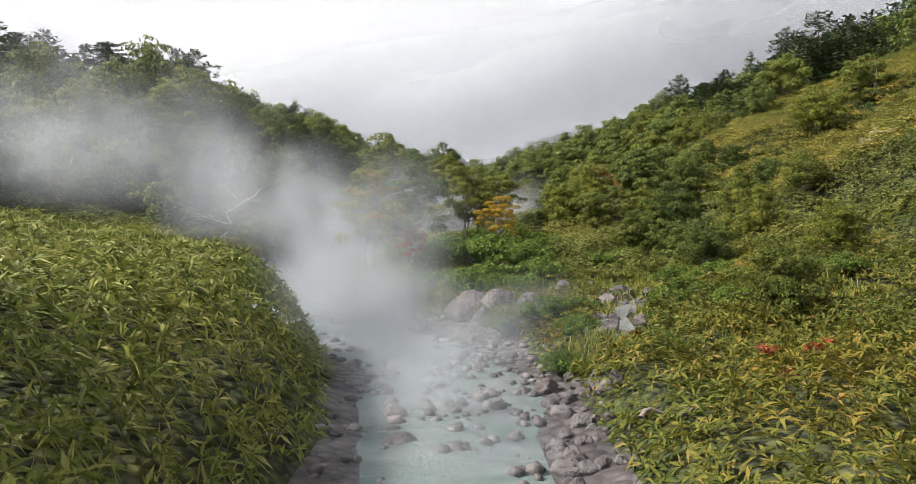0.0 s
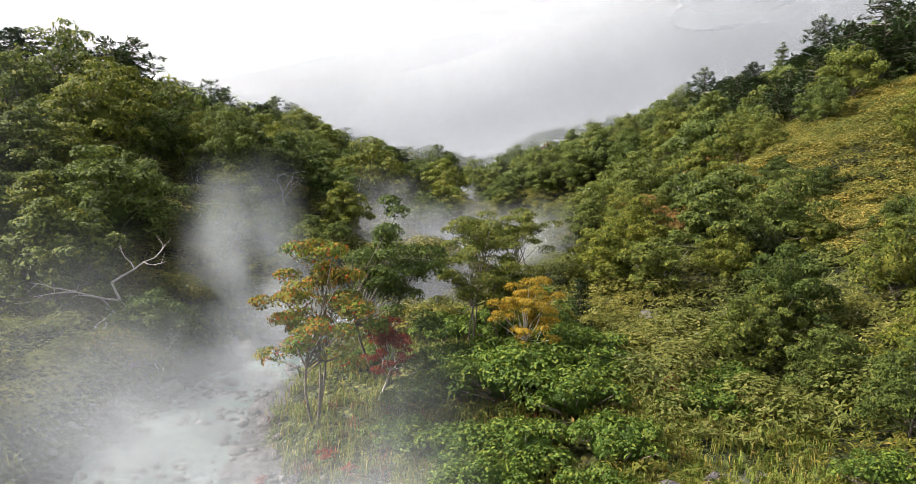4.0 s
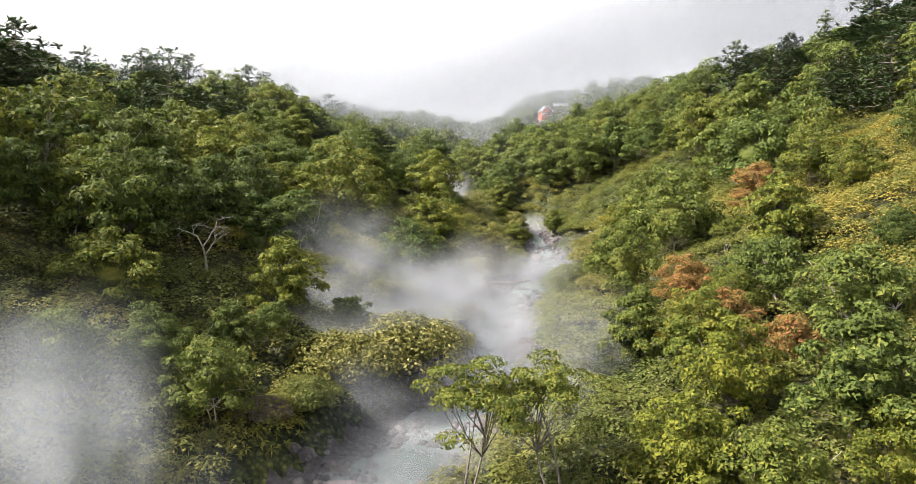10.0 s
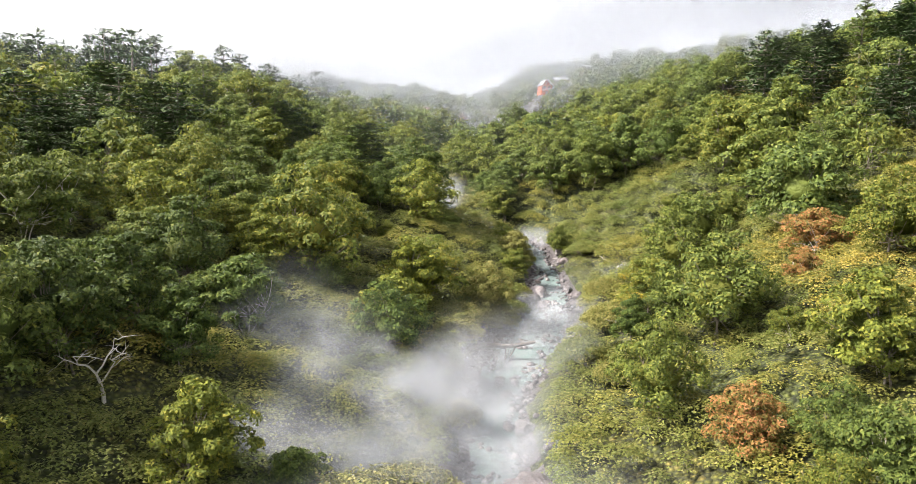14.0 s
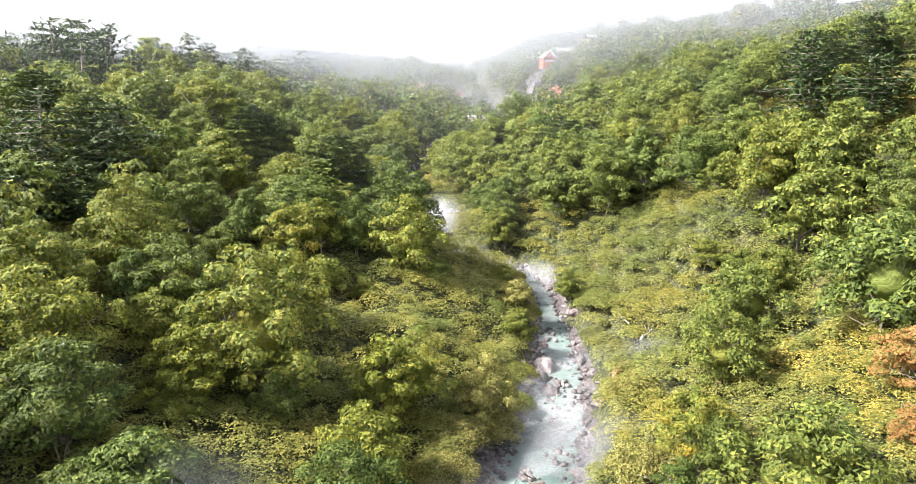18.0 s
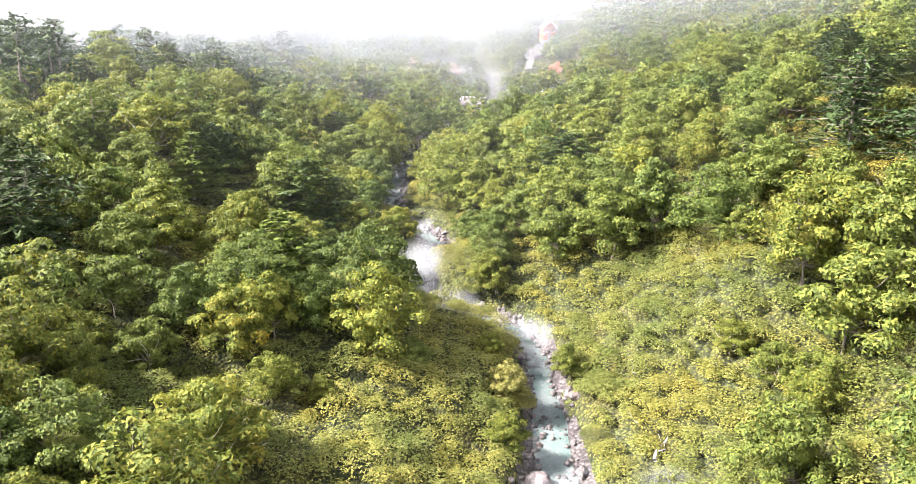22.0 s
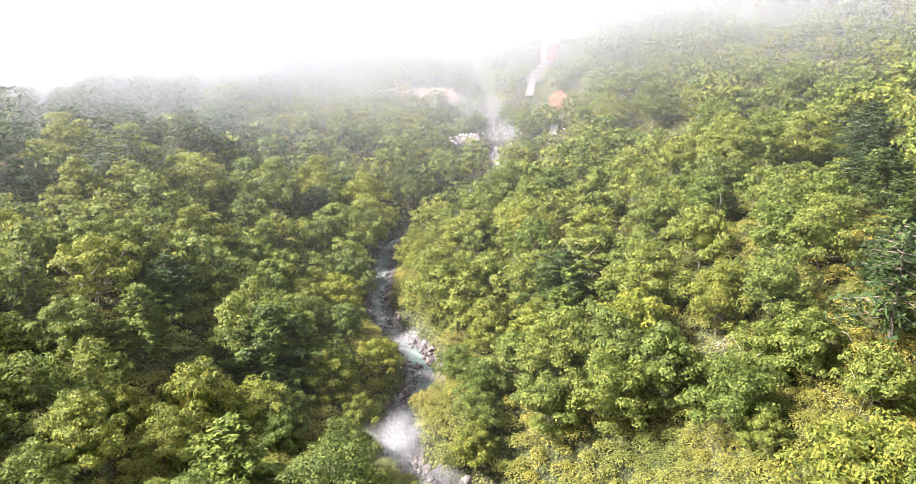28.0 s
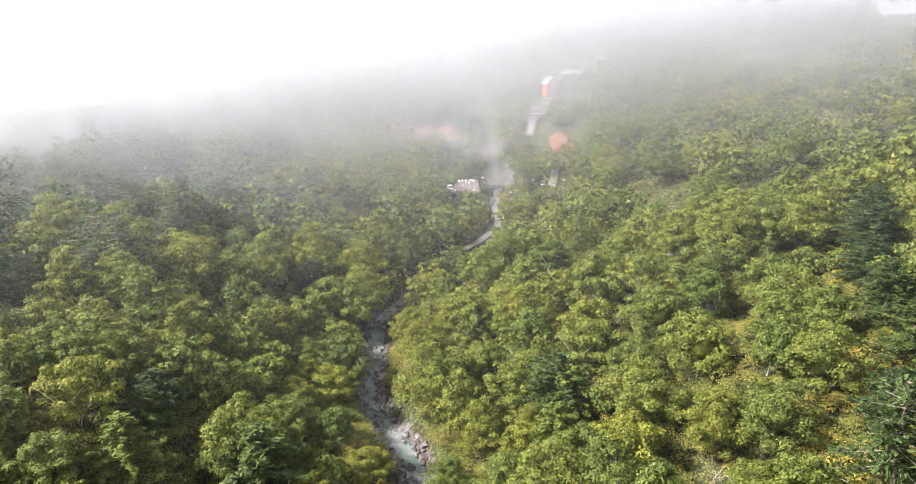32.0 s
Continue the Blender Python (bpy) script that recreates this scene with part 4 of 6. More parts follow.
WOODS = leaf_material("mixed_woods_leaves", [(0, (0.05, 0.07, 0.018)), (0.5, (0.106, 0.138, 0.029)), (0.85, (0.168, 0.195, 0.042)), (1, (0.225, 0.225, 0.052))], patch=0.12,
                      patch_stops=[(0.3, (0.65, 0.85, 0.85)), (0.5, (0.95, 1.0, 0.95)), (0.7, (1.35, 1.15, 0.8))])
far_woods()


# ---- bamboo grass, as leafy humps over the open slopes ----
def humps(name, label, xs, ys, lift, radius, count, length, width, rng, material, plain=False):
    """Rounded tufts of long pointed leaves, fanned out over a dome."""
    n = len(xs)
    z = land(xs, ys) + lift
    r = np.repeat(radius * rng.uniform(0.65, 1.35, n), count)[:, None]
    centre = np.repeat(np.stack([xs * S, ys * S, z], 1), count, 0)
    k = n * count
    d = rng.normal(size=(k, 3))
    d[:, 2] = np.abs(d[:, 2]) * 1.1 + 0.3
    d /= np.linalg.norm(d, axis=1, keepdims=True)
    base = centre + d * r * rng.uniform(0.75, 1.05, (k, 1)) * np.array([1, 1, 0.8])
    a = rng.random(k) * 6.283
    swing = np.stack([np.cos(a), np.sin(a), np.zeros(k)], 1)
    out = d * 0.55 + swing * 0.8
    out[:, 2] -= 0.25
    out /= np.linalg.norm(out, axis=1, keepdims=True)
    up = d + np.array([0, 0, 0.6])
    side = np.cross(out, up)
    side /= np.maximum(np.linalg.norm(side, axis=1, keepdims=True), 1e-6)
    nrm = np.cross(side, out)
    L = (length * rng.uniform(0.65, 1.25, k))[:, None]
    W = (width * rng.uniform(0.7, 1.2, k))[:, None]
    q = np.stack([base, base + out * L * 0.45 + side * W * 0.5 + nrm * L * 0.08, base + out * L - np.array([0, 0, 0.12]) * L, base + out * L * 0.45 - side * W * 0.5 + nrm * L * 0.08], 1).reshape(-1, 3)
    if plain:
        q = q.reshape(-1, 4, 3)[:, 1:].reshape(-1, 3)
        me = mesh_from(name, q, np.zeros((0, 4)), material, tris=np.arange(len(q)).reshape(-1, 3))
    else:
        me = mesh_from(name, q, np.arange(len(q)).reshape(-1, 4), material)
    return tagged(new(name, me), label, "bamboo grass", kind="stuff")


def fans(name, label, centres, axes, blades, length, width, rng, material, category="bamboo grass"):
    """Stem tips that bear a fan of long narrow leaves each."""
    n = len(centres)
    ax = axes / np.linalg.norm(axes, axis=1, keepdims=True)
    r = rng.normal(size=(n, 3))
    u = r - (r * ax).sum(1, keepdims=True) * ax
    u /= np.linalg.norm(u, axis=1, keepdims=True)
    v = np.cross(ax, u)
    k = n * blades
    a = (np.arange(k) % blades) * 6.283 / blades + rng.normal(size=k) * 0.35
    rep_ = lambda m: np.repeat(m, blades, 0)
    radial = rep_(u) * np.cos(a)[:, None] + rep_(v) * np.sin(a)[:, None]
    out = radial * 0.85 + rep_(ax) * rng.uniform(0.05, 0.75, (k, 1))
    out /= np.linalg.norm(out, axis=1, keepdims=True)
    side = np.cross(out, rep_(ax) + rng.normal(size=(k, 3)) * 0.25)
    side /= np.maximum(np.linalg.norm(side, axis=1, keepdims=True), 1e-6)
    L = (rep_(length * rng.uniform(0.75, 1.25, n)[:, None]) * rng.uniform(0.75, 1.2, (k, 1)))
    W = width * rng.uniform(0.75, 1.25, (k, 1))
    b = rep_(centres)
    down = np.array([0, 0, 1.0])
    mid = b + out * L * 0.42
    tip = b + out * L - down * L * rng.uniform(0.1, 0.4, (k, 1))
    q = np.stack([b, mid + side * W * 0.5, tip, mid - side * W * 0.5], 1).reshape(-1, 3)
    return tagged(new(name, mesh_from(name, q, np.arange(len(q)).reshape(-1, 4), material)), label, category, kind="stuff")


def fan_field(name, label, x, y, top, blades, length, width, rng, material, deep=0.35):
    """Fans over a growth whose upper face is top(x, y), in metres, thinning downward."""
    e = 0.12
    z = top(x, y)
    gx, gy = (top(x + e, y) - top(x - e, y)) / (2 * e * S), (top(x, y + e) - top(x, y - e)) / (2 * e * S)
    axes = np.stack([-gx, -gy, np.ones_like(gx)], 1) + rng.normal(size=(len(x), 3)) * 0.35
    centres = np.stack([x * S, y * S, z - deep * rng.random(len(x)) ** 1.5], 1)
    return fans(name, label, centres, axes, blades, length, width, rng, material)


def field(rng, count, x0, x1, y0, y1, keep, bank=0.9):
    x, y = rng.uniform(x0, x1, count), rng.uniform(y0, y1, count)
    d, side = stream_distance(x, y)
    w = np.interp(y, WIDTH_Y, WIDTH)
    edge = 5 * vnoise(x + 17, y, 5)
    ok = (d > w + bank) & (x - x0 > edge) & (x1 - x > edge) & keep(x, y, d, side)
    return x[ok], y[ok], d[ok], side[ok]


def one_per_cell(x, y, cell):
    """Keeps one place in each cell of the plan, so that the tufts stand apart."""
    _, first = np.unique(np.floor(x / cell).astype(int) * 100003 + np.floor(y / cell).astype(int), return_index=True)
    return x[first], y[first]


def swell(x, y, amount):
    """Growth heaves and sinks over metres."""
    return amount * (0.9 * vnoise(x, y + 13, 2.8) + 0.5 * vnoise(x + 9, y, 1.2))


rng = np.random.default_rng(4)
LONG_LEAF = "dense mound of long-leaved green bamboo grass by the stream"


def mound_top(x, y):
    d, _ = stream_distance(x, y)
    w = np.interp(y, WIDTH_Y, WIDTH)
    return land(x, y) + swell(x, y, 0.75) + 1.45 * np.clip((d - w - 0.5) / 1.6, 0, 1) ** 0.6 - 1.1 * np.clip((d - w - 3) / 5, 0, 1)


def bank_top(x, y):
    return land(x, y) + swell(x, y, 0.8) + 0.1


x, y, d, s = field(rng, 29000, -27, 6, 2, 27, lambda x, y, d, s: (s < 0), 0.5)
fan_field("bamboo_grass", LONG_LEAF, x, y, mound_top, 6, 0.35, 0.068, rng, SASA_MOUND, 1.0)
x, y, d, s = field(rng, 4200, -14, 6, 3, 27, lambda x, y, d, s: (s < 0) & (d < 4.6), 0.0)
a = np.stack([0.7 + rng.normal(size=len(x)) * 0.3, -0.35 + rng.normal(size=len(x)) * 0.3, 0.5 + rng.normal(size=len(x)) * 0.25], 1)
fans("bamboo_grass", LONG_LEAF, np.stack([x * S, y * S, land(x, y) + (mound_top(x, y) - land(x, y)) * (0.35 + 0.65 * rng.random(len(x)) ** 0.6)], 1), a, 6, 0.35, 0.068, rng, SASA_MOUND)
x, y, d, s = field(rng, 32000, -5, 30, 3, 34, lambda x, y, d, s: (s > 0) & (off_rivulet(x, y) > 0.7) & ((x > 8.5) | (y < 23) | (rng.random(len(x)) < 0.4)), 0.3)
fan_field("bamboo_grass", "low yellow-green bamboo grass over the flat bank", x, y, bank_top, 6, 0.33, 0.072, rng, SASA_BANK, 0.7)
x, y, d, s = field(rng, 23000, -28, 30, 31, 56, lambda x, y, d, s: ((s > 0) & ((x > 4.4) | (y > 42))) | ((s < 0) & (d < 16)), 0.6)
fan_field("bamboo_grass", "bright tufts of bamboo grass on the valley sides", x, y, lambda x, y: land(x, y) + swell(x, y, 1.3) + 0.1, 6, 0.34, 0.075, rng, SASA, 0.6)
x, y, d, s = field(rng, 26000, -28, 62, 32, 92, lambda x, y, d, s: ((y > 52) | (np.abs(x) > 22) | (rng.random(len(x)) < 0.3)) & ((s > 0) & ((x > 4.6) | (y > 42)) & ((x > 17) | (x < 8) | (y < 50) | (rng.random(len(x)) < 0.45))) | ((s < 0) & ((d < 19) | (rng.random(len(x)) < 0.3))), 1.0)
x, y = one_per_cell(x, y, 0.9)
humps("bamboo_grass", "bamboo grass covering the lower slopes", x, y, swell(x, y, 1.4) - 0.3, 0.85, 165, 0.31, 0.14, rng, SASA, True)
x, y, d, s = field(rng, 11000, 13, 46, 38, 92, lambda x, y, d, s: x > 17 + 0.1 * (y - 50) + 4 * (vnoise(x, y, 6) - 0.5), 1.0)
humps("bamboo_grass", "open golden-green bamboo grass on the sunny upper slope", *one_per_cell(x, y, 0.9), swell(*one_per_cell(x, y, 0.9), 1.2) - 0.2, 0.82, 155, 0.31, 0.14, rng, SASA_DRY, True)
x, y, d, s = field(rng, 34000, -34, 72, 91, 185, lambda x, y, d, s: (d < 13) | ((s > 0) & (d < 23) & (y < 130)) | ((x > 25) & (x < 33) & (y > 104) & (y < 122)) | (rng.random(len(x)) < 0.35), 1.0)
x, y = one_per_cell(x, y, 1.15)
humps("bamboo_grass", "pale yellow-green bamboo grass between the trees", x, y, swell(x, y, 1.4) - 0.35, 1.1, 215, 0.37, 0.17, rng, SASA, True)
x, y, d, s = field(rng, 4000, 33, 50, 118, 142, lambda x, y, d, s: y > 0)
humps("bamboo_grass", "open golden-green bamboo grass below the tall pines", *one_per_cell(x, y, 1.1), swell(*one_per_cell(x, y, 1.1), 1.2) - 0.2, 1.0, 110, 0.38, 0.17, rng, SASA_DRY, True)
x, y, d, s = field(rng, 9000, -70, 90, 184, 330, lambda x, y, d, s: y > 184)
humps("bamboo_grass", "bamboo grass on the far slopes below the mist", x, y, swell(x, y, 0.9), 1.2, 12, 1.1, 0.5, rng, SASA, True)


# ---- rocks ----
def boulder_mesh(seed, material):
    bm = bmesh.new()
    bmesh.ops.create_icosphere(bm, subdivisions=3, radius=1.0)
    off = Vector((seed * 7.3, seed * 3.1, seed * 1.7))
    rr = random.Random(seed)
    cuts = [(Vector((rr.uniform(-1, 1), rr.uniform(-1, 1), rr.uniform(-0.3, 1))).normalized(), rr.uniform(0.55, 0.85)) for _ in range(9)]
    for v in bm.verts:
        p = v.co.copy()
        for n, k in cuts:
            over = p.dot(n) - k
            if over > 0:
                p -= n * over * 0.9
        p *= 1 + 0.22 * noise.noise(p * 1.6 + off) + 0.07 * noise.noise(p * 5 + off)
        p.z = p.z * 0.75
        v.co = p
    me = bpy.data.meshes.new("boulder")
    bm.to_mesh(me)
    bm.free()
    me.materials.append(material)
    return me


BOULDERS = [boulder_mesh(k, ROCK if k < 5 else RED_ROCK) for k in range(8)]
PALE_ROCK = plain_material("pale_crusted_rock", [(0.3, (0.08, 0.074, 0.074)), (0.5, (0.13, 0.12, 0.122)), (0.72, (0.21, 0.2, 0.2))], 1.4, 0.7, 0.8, 8.0, distance=0.1)


def boulder(x, y, size, k, label="grey volcanic boulder at the stream's edge", sink=0.25, squash=1.0, pale=False):
    ob = new("boulder", BOULDERS[k])
    if pale:
        ob.material_slots[0].link = "OBJECT"
        ob.material_slots[0].material = PALE_ROCK
    rr = random.Random(int(x * 977 + y * 131))
    ob.matrix_basis = Matrix.Translation(put(x, y, size * (0.45 - sink))) @ Euler((rr.uniform(-0.3, 0.3), rr.uniform(-0.3, 0.3), rr.uniform(0, 6.28))).to_matrix().to_4x4() @ Matrix.Diagonal((size, size * rr.uniform(0.7, 1), size * squash, 1))
    tagged(ob, label, "rock", "boulders along the stream")


for x, y, size, k, label in ((2.3, 24.6, 0.75, 1, "pale grey boulder on the bare bank"), (6.0, 27.4, 0.8, 2, "dark wet boulder beside the rivulet"), (0.5, 26.1, 1.25, 6, "large reddish-grey boulder standing in the stream"),
                             (4.2, 28.6, 0.7, 3, "pointed grey boulder among dwarf shrubs"), (6.9, 26.2, 0.6, 0, "dark wet boulder beside the rivulet"), (5.0, 25.0, 0.7, 7, "mossy brown boulder at the rivulet"),
                             (4.4, 68.8, 1.7, 6, "big reddish boulder in the bank of the stream"), (-3.4, 53.2, 1.1, 0, "black wet boulder in the milky stream"), (9.6, 104.7, 1.5, 1, "big grey boulder splitting the stream"),
                             (8.8, 103, 1.1, 3, ""), (12.4, 105.9, 0.9, 4, ""), (9.0, 100.5, 1.1, 2, ""), (4.1, 69.2, 1.2, 5, ""), (7.6, 43.7, 0.95, 3, "grey boulder half hidden in bamboo grass"),
                             (-2.6, 168.5, 1.3, 0, "dark boulder with a small tree on it"), (3.0, 15.0, 0.7, 1, "grey boulder with rusty moss"), (5.6, 22.9, 0.45, 4, "dark wet boulder beside the rivulet"), (4.1, 21.4, 0.4, 0, "dark wet boulder beside the rivulet"), (7.2, 27.6, 0.5, 3, "dark wet boulder beside the rivulet"), (5.3, 29.4, 0.5, 2, "dark wet boulder beside the rivulet"), (6.6, 30.2, 0.4, 5, "dark wet boulder beside the rivulet"), (1.4, 25.4, 0.9, 6, "large reddish-grey boulder standing in the stream"), (0.9, 24.6, 0.7, 7, "reddish boulder at the foot of the bank")):
    boulder(x, y, size, k, label or "grey volcanic boulder at the stream's edge")


def stream_rocks():
    rr = random.Random(21)
    made = 0
    while made < 190:
        k = rr.randrange(2, len(LINE) - 20)
        p, q = LINE[k], LINE[k + 1]
        if not 6 < p[1] < 196:
            continue
        w = float(np.interp(p[1], WIDTH_Y, WIDTH))
        n = Vector((q[1] - p[1], p[0] - q[0])).normalized()
        edge = rr.random() < 0.55
        o = rr.choice((-1, 1)) * rr.uniform(0.75, 1.15) * (w + 0.3) if edge else rr.uniform(-0.85, 0.85) * w
        size = rr.uniform(0.3, 0.95) if edge else rr.uniform(0.2, 0.7)
        if p[1] < 40:
            size *= 0.7
        pale = rr.random() < 0.3
        boulder(p[0] + n.x * o + rr.uniform(-0.5, 0.5), p[1] + n.y * o + rr.uniform(-0.8, 0.8), size, rr.randrange(8), "pale crusted boulder in the hot stream" if pale else "grey volcanic boulder at the stream's edge", 0.3, pale=pale)
        made += 1


stream_rocks()


def rock_pile():
    rr = random.Random(31)
    for k in range(34):
        y = rr.uniform(9.5, 17.5)
        boulder(1.9 + rr.uniform(-0.5, 0.9), y, rr.uniform(0.14, 0.34), rr.randrange(8), "pale angular stone heaped at the foot of the bank", 0.2, pale=rr.random() < 0.6)


rock_pile()


def rivulet_rocks():
    rr = random.Random(41)
    for a, b in zip(RIVULET[:-1], RIVULET[1:]):
        for k in range(5):
            f = rr.random()
            x, y = a[0] + (b[0] - a[0]) * f, a[1] + (b[1] - a[1]) * f
            boulder(x + rr.choice((-1, 1)) * rr.uniform(0.25, 0.75), y + rr.uniform(-0.3, 0.3), rr.uniform(0.16, 0.5), rr.randrange(8), "dark wet stone along the rivulet", 0.2)


rivulet_rocks()


def pebbles(name, label, count, y0, y1, smallest, largest, seed):
    """Loose stones in the bed, too many to count."""
    rng = np.random.default_rng(seed)
    t = (1 + 5 ** 0.5) / 2
    ico = np.array([(-1, t, 0), (1, t, 0), (-1, -t, 0), (1, -t, 0), (0, -1, t), (0, 1, t), (0, -1, -t), (0, 1, -t), (t, 0, -1), (t, 0, 1), (-t, 0, -1), (-t, 0, 1)]) / math.hypot(1, t)
    face = np.array([(0, 11, 5), (0, 5, 1), (0, 1, 7), (0, 7, 10), (0, 10, 11), (1, 5, 9), (5, 11, 4), (11, 10, 2), (10, 7, 6), (7, 1, 8), (3, 9, 4), (3, 4, 2), (3, 2, 6), (3, 6, 8), (3, 8, 9), (4, 9, 5), (2, 4, 11), (6, 2, 10), (8, 6, 7), (9, 8, 1)])
    seg = rng.integers(0, len(LINE) - 1, count * 6)
    p = LINE[seg] + (LINE[seg + 1] - LINE[seg]) * rng.random((count * 6, 1))
    w = np.interp(p[:, 1], WIDTH_Y, WIDTH)
    x, y = p[:, 0] + rng.normal(size=len(p)) * w * 0.75, p[:, 1] + rng.normal(size=len(p)) * 0.6
    d, _ = stream_distance(x, y)
    ok = (y > y0) & (y < y1) & (d < w + 0.9) & ((d > w * 0.45) | (vnoise(x, y, 1.6) > 0.58))
    x, y = x[ok][:count], y[ok][:count]
    n = len(x)
    size = smallest + (largest - smallest) * rng.random(n) ** 2
    z = np.maximum(land(x, y), np.interp(y, FLOOR_Y, FLOOR_Z) * S + EYE - 0.16) + size * 0.2
    shape = ico[None] * rng.uniform(0.6, 1.25, (n, 12, 1)) * size[:, None, None] * np.array([1, 0.85, 0.65])
    a = rng.random(n) * 6.28
    c, s = np.cos(a)[:, None], np.sin(a)[:, None]
    v = np.stack([shape[..., 0] * c - shape[..., 1] * s, shape[..., 0] * s + shape[..., 1] * c, shape[..., 2]], 2) + np.stack([x * S, y * S, z], 1)[:, None]
    f = face[None] + np.arange(n)[:, None, None] * 12
    tagged(new(name, mesh_from(name, v.reshape(-1, 3), np.zeros((0, 4)), STONES, tris=f.reshape(-1, 3))), label, "stones", kind="stuff")


def stones_material():
    m, t, out = nodes_of("loose_stones")
    geo = t.nodes.new("ShaderNodeNewGeometry")
    c = ramp(t, geo.outputs["Random Per Island"], [(0, (0.035, 0.03, 0.032)), (0.5, (0.08, 0.07, 0.072)), (0.85, (0.12, 0.112, 0.112)), (1, (0.2, 0.19, 0.188))])
    b = noise_tex(t, 7.0, 5.0, 0.6)
    c = blend(t, 0.6, c, ramp(t, b, [(0.3, (0.5, 0.5, 0.5)), (0.7, (1.4, 1.35, 1.3))]), "MULTIPLY")
    p = add(t, "BsdfPrincipled", Roughness=0.6)
    t.links.new(c, p.inputs["Base Color"])
    t.links.new(bump(t, b, 0.6, 0.08), p.inputs["Normal"])
    t.links.new(p.outputs[0], out.inputs[0])
    return m


STONES = stones_material()
pebbles("stones", "grey and pale stones strewn along the stream bed", 2600, 5, 40, 0.07, 0.3, 1)
pebbles("stones", "grey and pale rubble along the stream bed", 1700, 40, 130, 0.12, 0.45, 2)
pebbles("stones", "pale rubble along the upper stream bed", 1000, 130, 200, 0.2, 0.55, 3)


# ---- shrubs, dead trees and a fallen log ----
def shrub_arrays(seed, radius, height, clumps, per_clump, leaf):
    rng = np.random.default_rng(seed)
    wood, leafy = [], []
    for c in range(clumps):
        a, f = rng.random() * 6.283, math.sqrt(rng.random())
        top = height * math.sqrt(max(0.05, 1 - f * f * 0.85)) * rng.uniform(0.75, 1.0)
        centre = np.array([radius * f * math.cos(a), radius * f * math.sin(a), top * 0.8])
        wood.append(tube([np.array([0, 0, -0.2]), centre * np.array([0.5, 0.5, 0.4]), centre], [0.04, 0.025, 0.01], 4))
        size = radius * rng.uniform(0.2, 0.32)
        d = rng.normal(size=(per_clump, 3))
        d /= np.linalg.norm(d, axis=1, keepdims=True)
        d[:, 2] = np.where(d[:, 2] < -0.3, -d[:, 2], d[:, 2])
        pos = centre + d * size * rng.uniform(0.7, 1.05, (per_clump, 1)) * np.array([1, 1, 0.8])
        leafy.append(leaves(pos, d + rng.normal(size=(per_clump, 3)) * 0.35 + np.array([0, 0, 0.3]), leaf * rng.uniform(0.7, 1.3, per_clump), leaf * 0.5, rng))
    leafy.append(knob(np.array([0, 0, height * 0.35]), np.array([radius * 0.62, radius * 0.62, height * 0.42]), rng))
    return join(wood), join(leafy)


EVERGREEN = leaf_material("evergreen_shrub_leaves", [(0, (0.045, 0.085, 0.014)), (0.6, (0.1, 0.165, 0.025)), (1, (0.2, 0.24, 0.035))], glow=0.25, rough=0.4)
for k in range(3):
    variant("bush%d" % k, shrub_arrays(80 + k, 1.2, 1.25, 34, 60, 0.13), None, "evergreen_shrub", BARK, EVERGREEN, "rounded dark green evergreen shrub", "shrub")
variant("mound0", shrub_arrays(90, 2.6, 2.6, 110, 75, 0.2), None, "leafy_shrub", BARK, PALE_SHRUB, "large dome of pale yellow-green leaves over the stream bank", "shrub")
BUSHES = "shrubs on the islet and banks"
for x, y, sc in ((0.5, 35.4, 1.0), (1.9, 36.6, 1.0), (3.3, 37.2, 1.0), (4.3, 36.6, 0.9), (-0.5, 36.4, 0.9), (5.2, 37.8, 0.8), (2.7, 41.2, 1.0), (1.3, 34.2, 1.2), (-0.2, 31.6, 0.95), (1.5, 31.2, 1.0), (2.9, 33.0, 1.0), (0.4, 29.3, 0.9), (3.6, 30.6, 0.9), (-0.9, 34.6, 0.9), (2.2, 35.4, 1.0), (3.9, 35.4, 0.9), (2.6, 28.6, 0.8), (-1.6, 32.6, 0.7),
                 (0.8, 36.6, 1.0), (1.6, 40.8, 1.1), (3.0, 39.6, 1.0), (-0.6, 41.4, 1.0), (4.6, 38.6, 0.8), (2.2, 43.6, 1.1), (3.4, 46, 1.0), (1.0, 43.4, 1.0), (4.6, 44.6, 0.9), (-3.0, 38.6, 0.7), (1.6, 22.6, 0.6), (2.8, 22.0, 0.65), (3.8, 22.6, 0.6), (2.6, 17.4, 0.5), (3.2, 19.6, 0.5), (4.6, 17.0, 0.5), (6.6, 22.6, 0.55), (8.2, 21.4, 0.6), (7.6, 24.4, 0.6), (9.4, 26.2, 0.7), (8.6, 28.6, 0.7), (11.6, 22, 0.6), (6.4, 33, 0.8), (7.6, 35, 0.8)):
    plant("bush%d" % random.randrange(3), x, y, sc * 1.4, group=BUSHES)
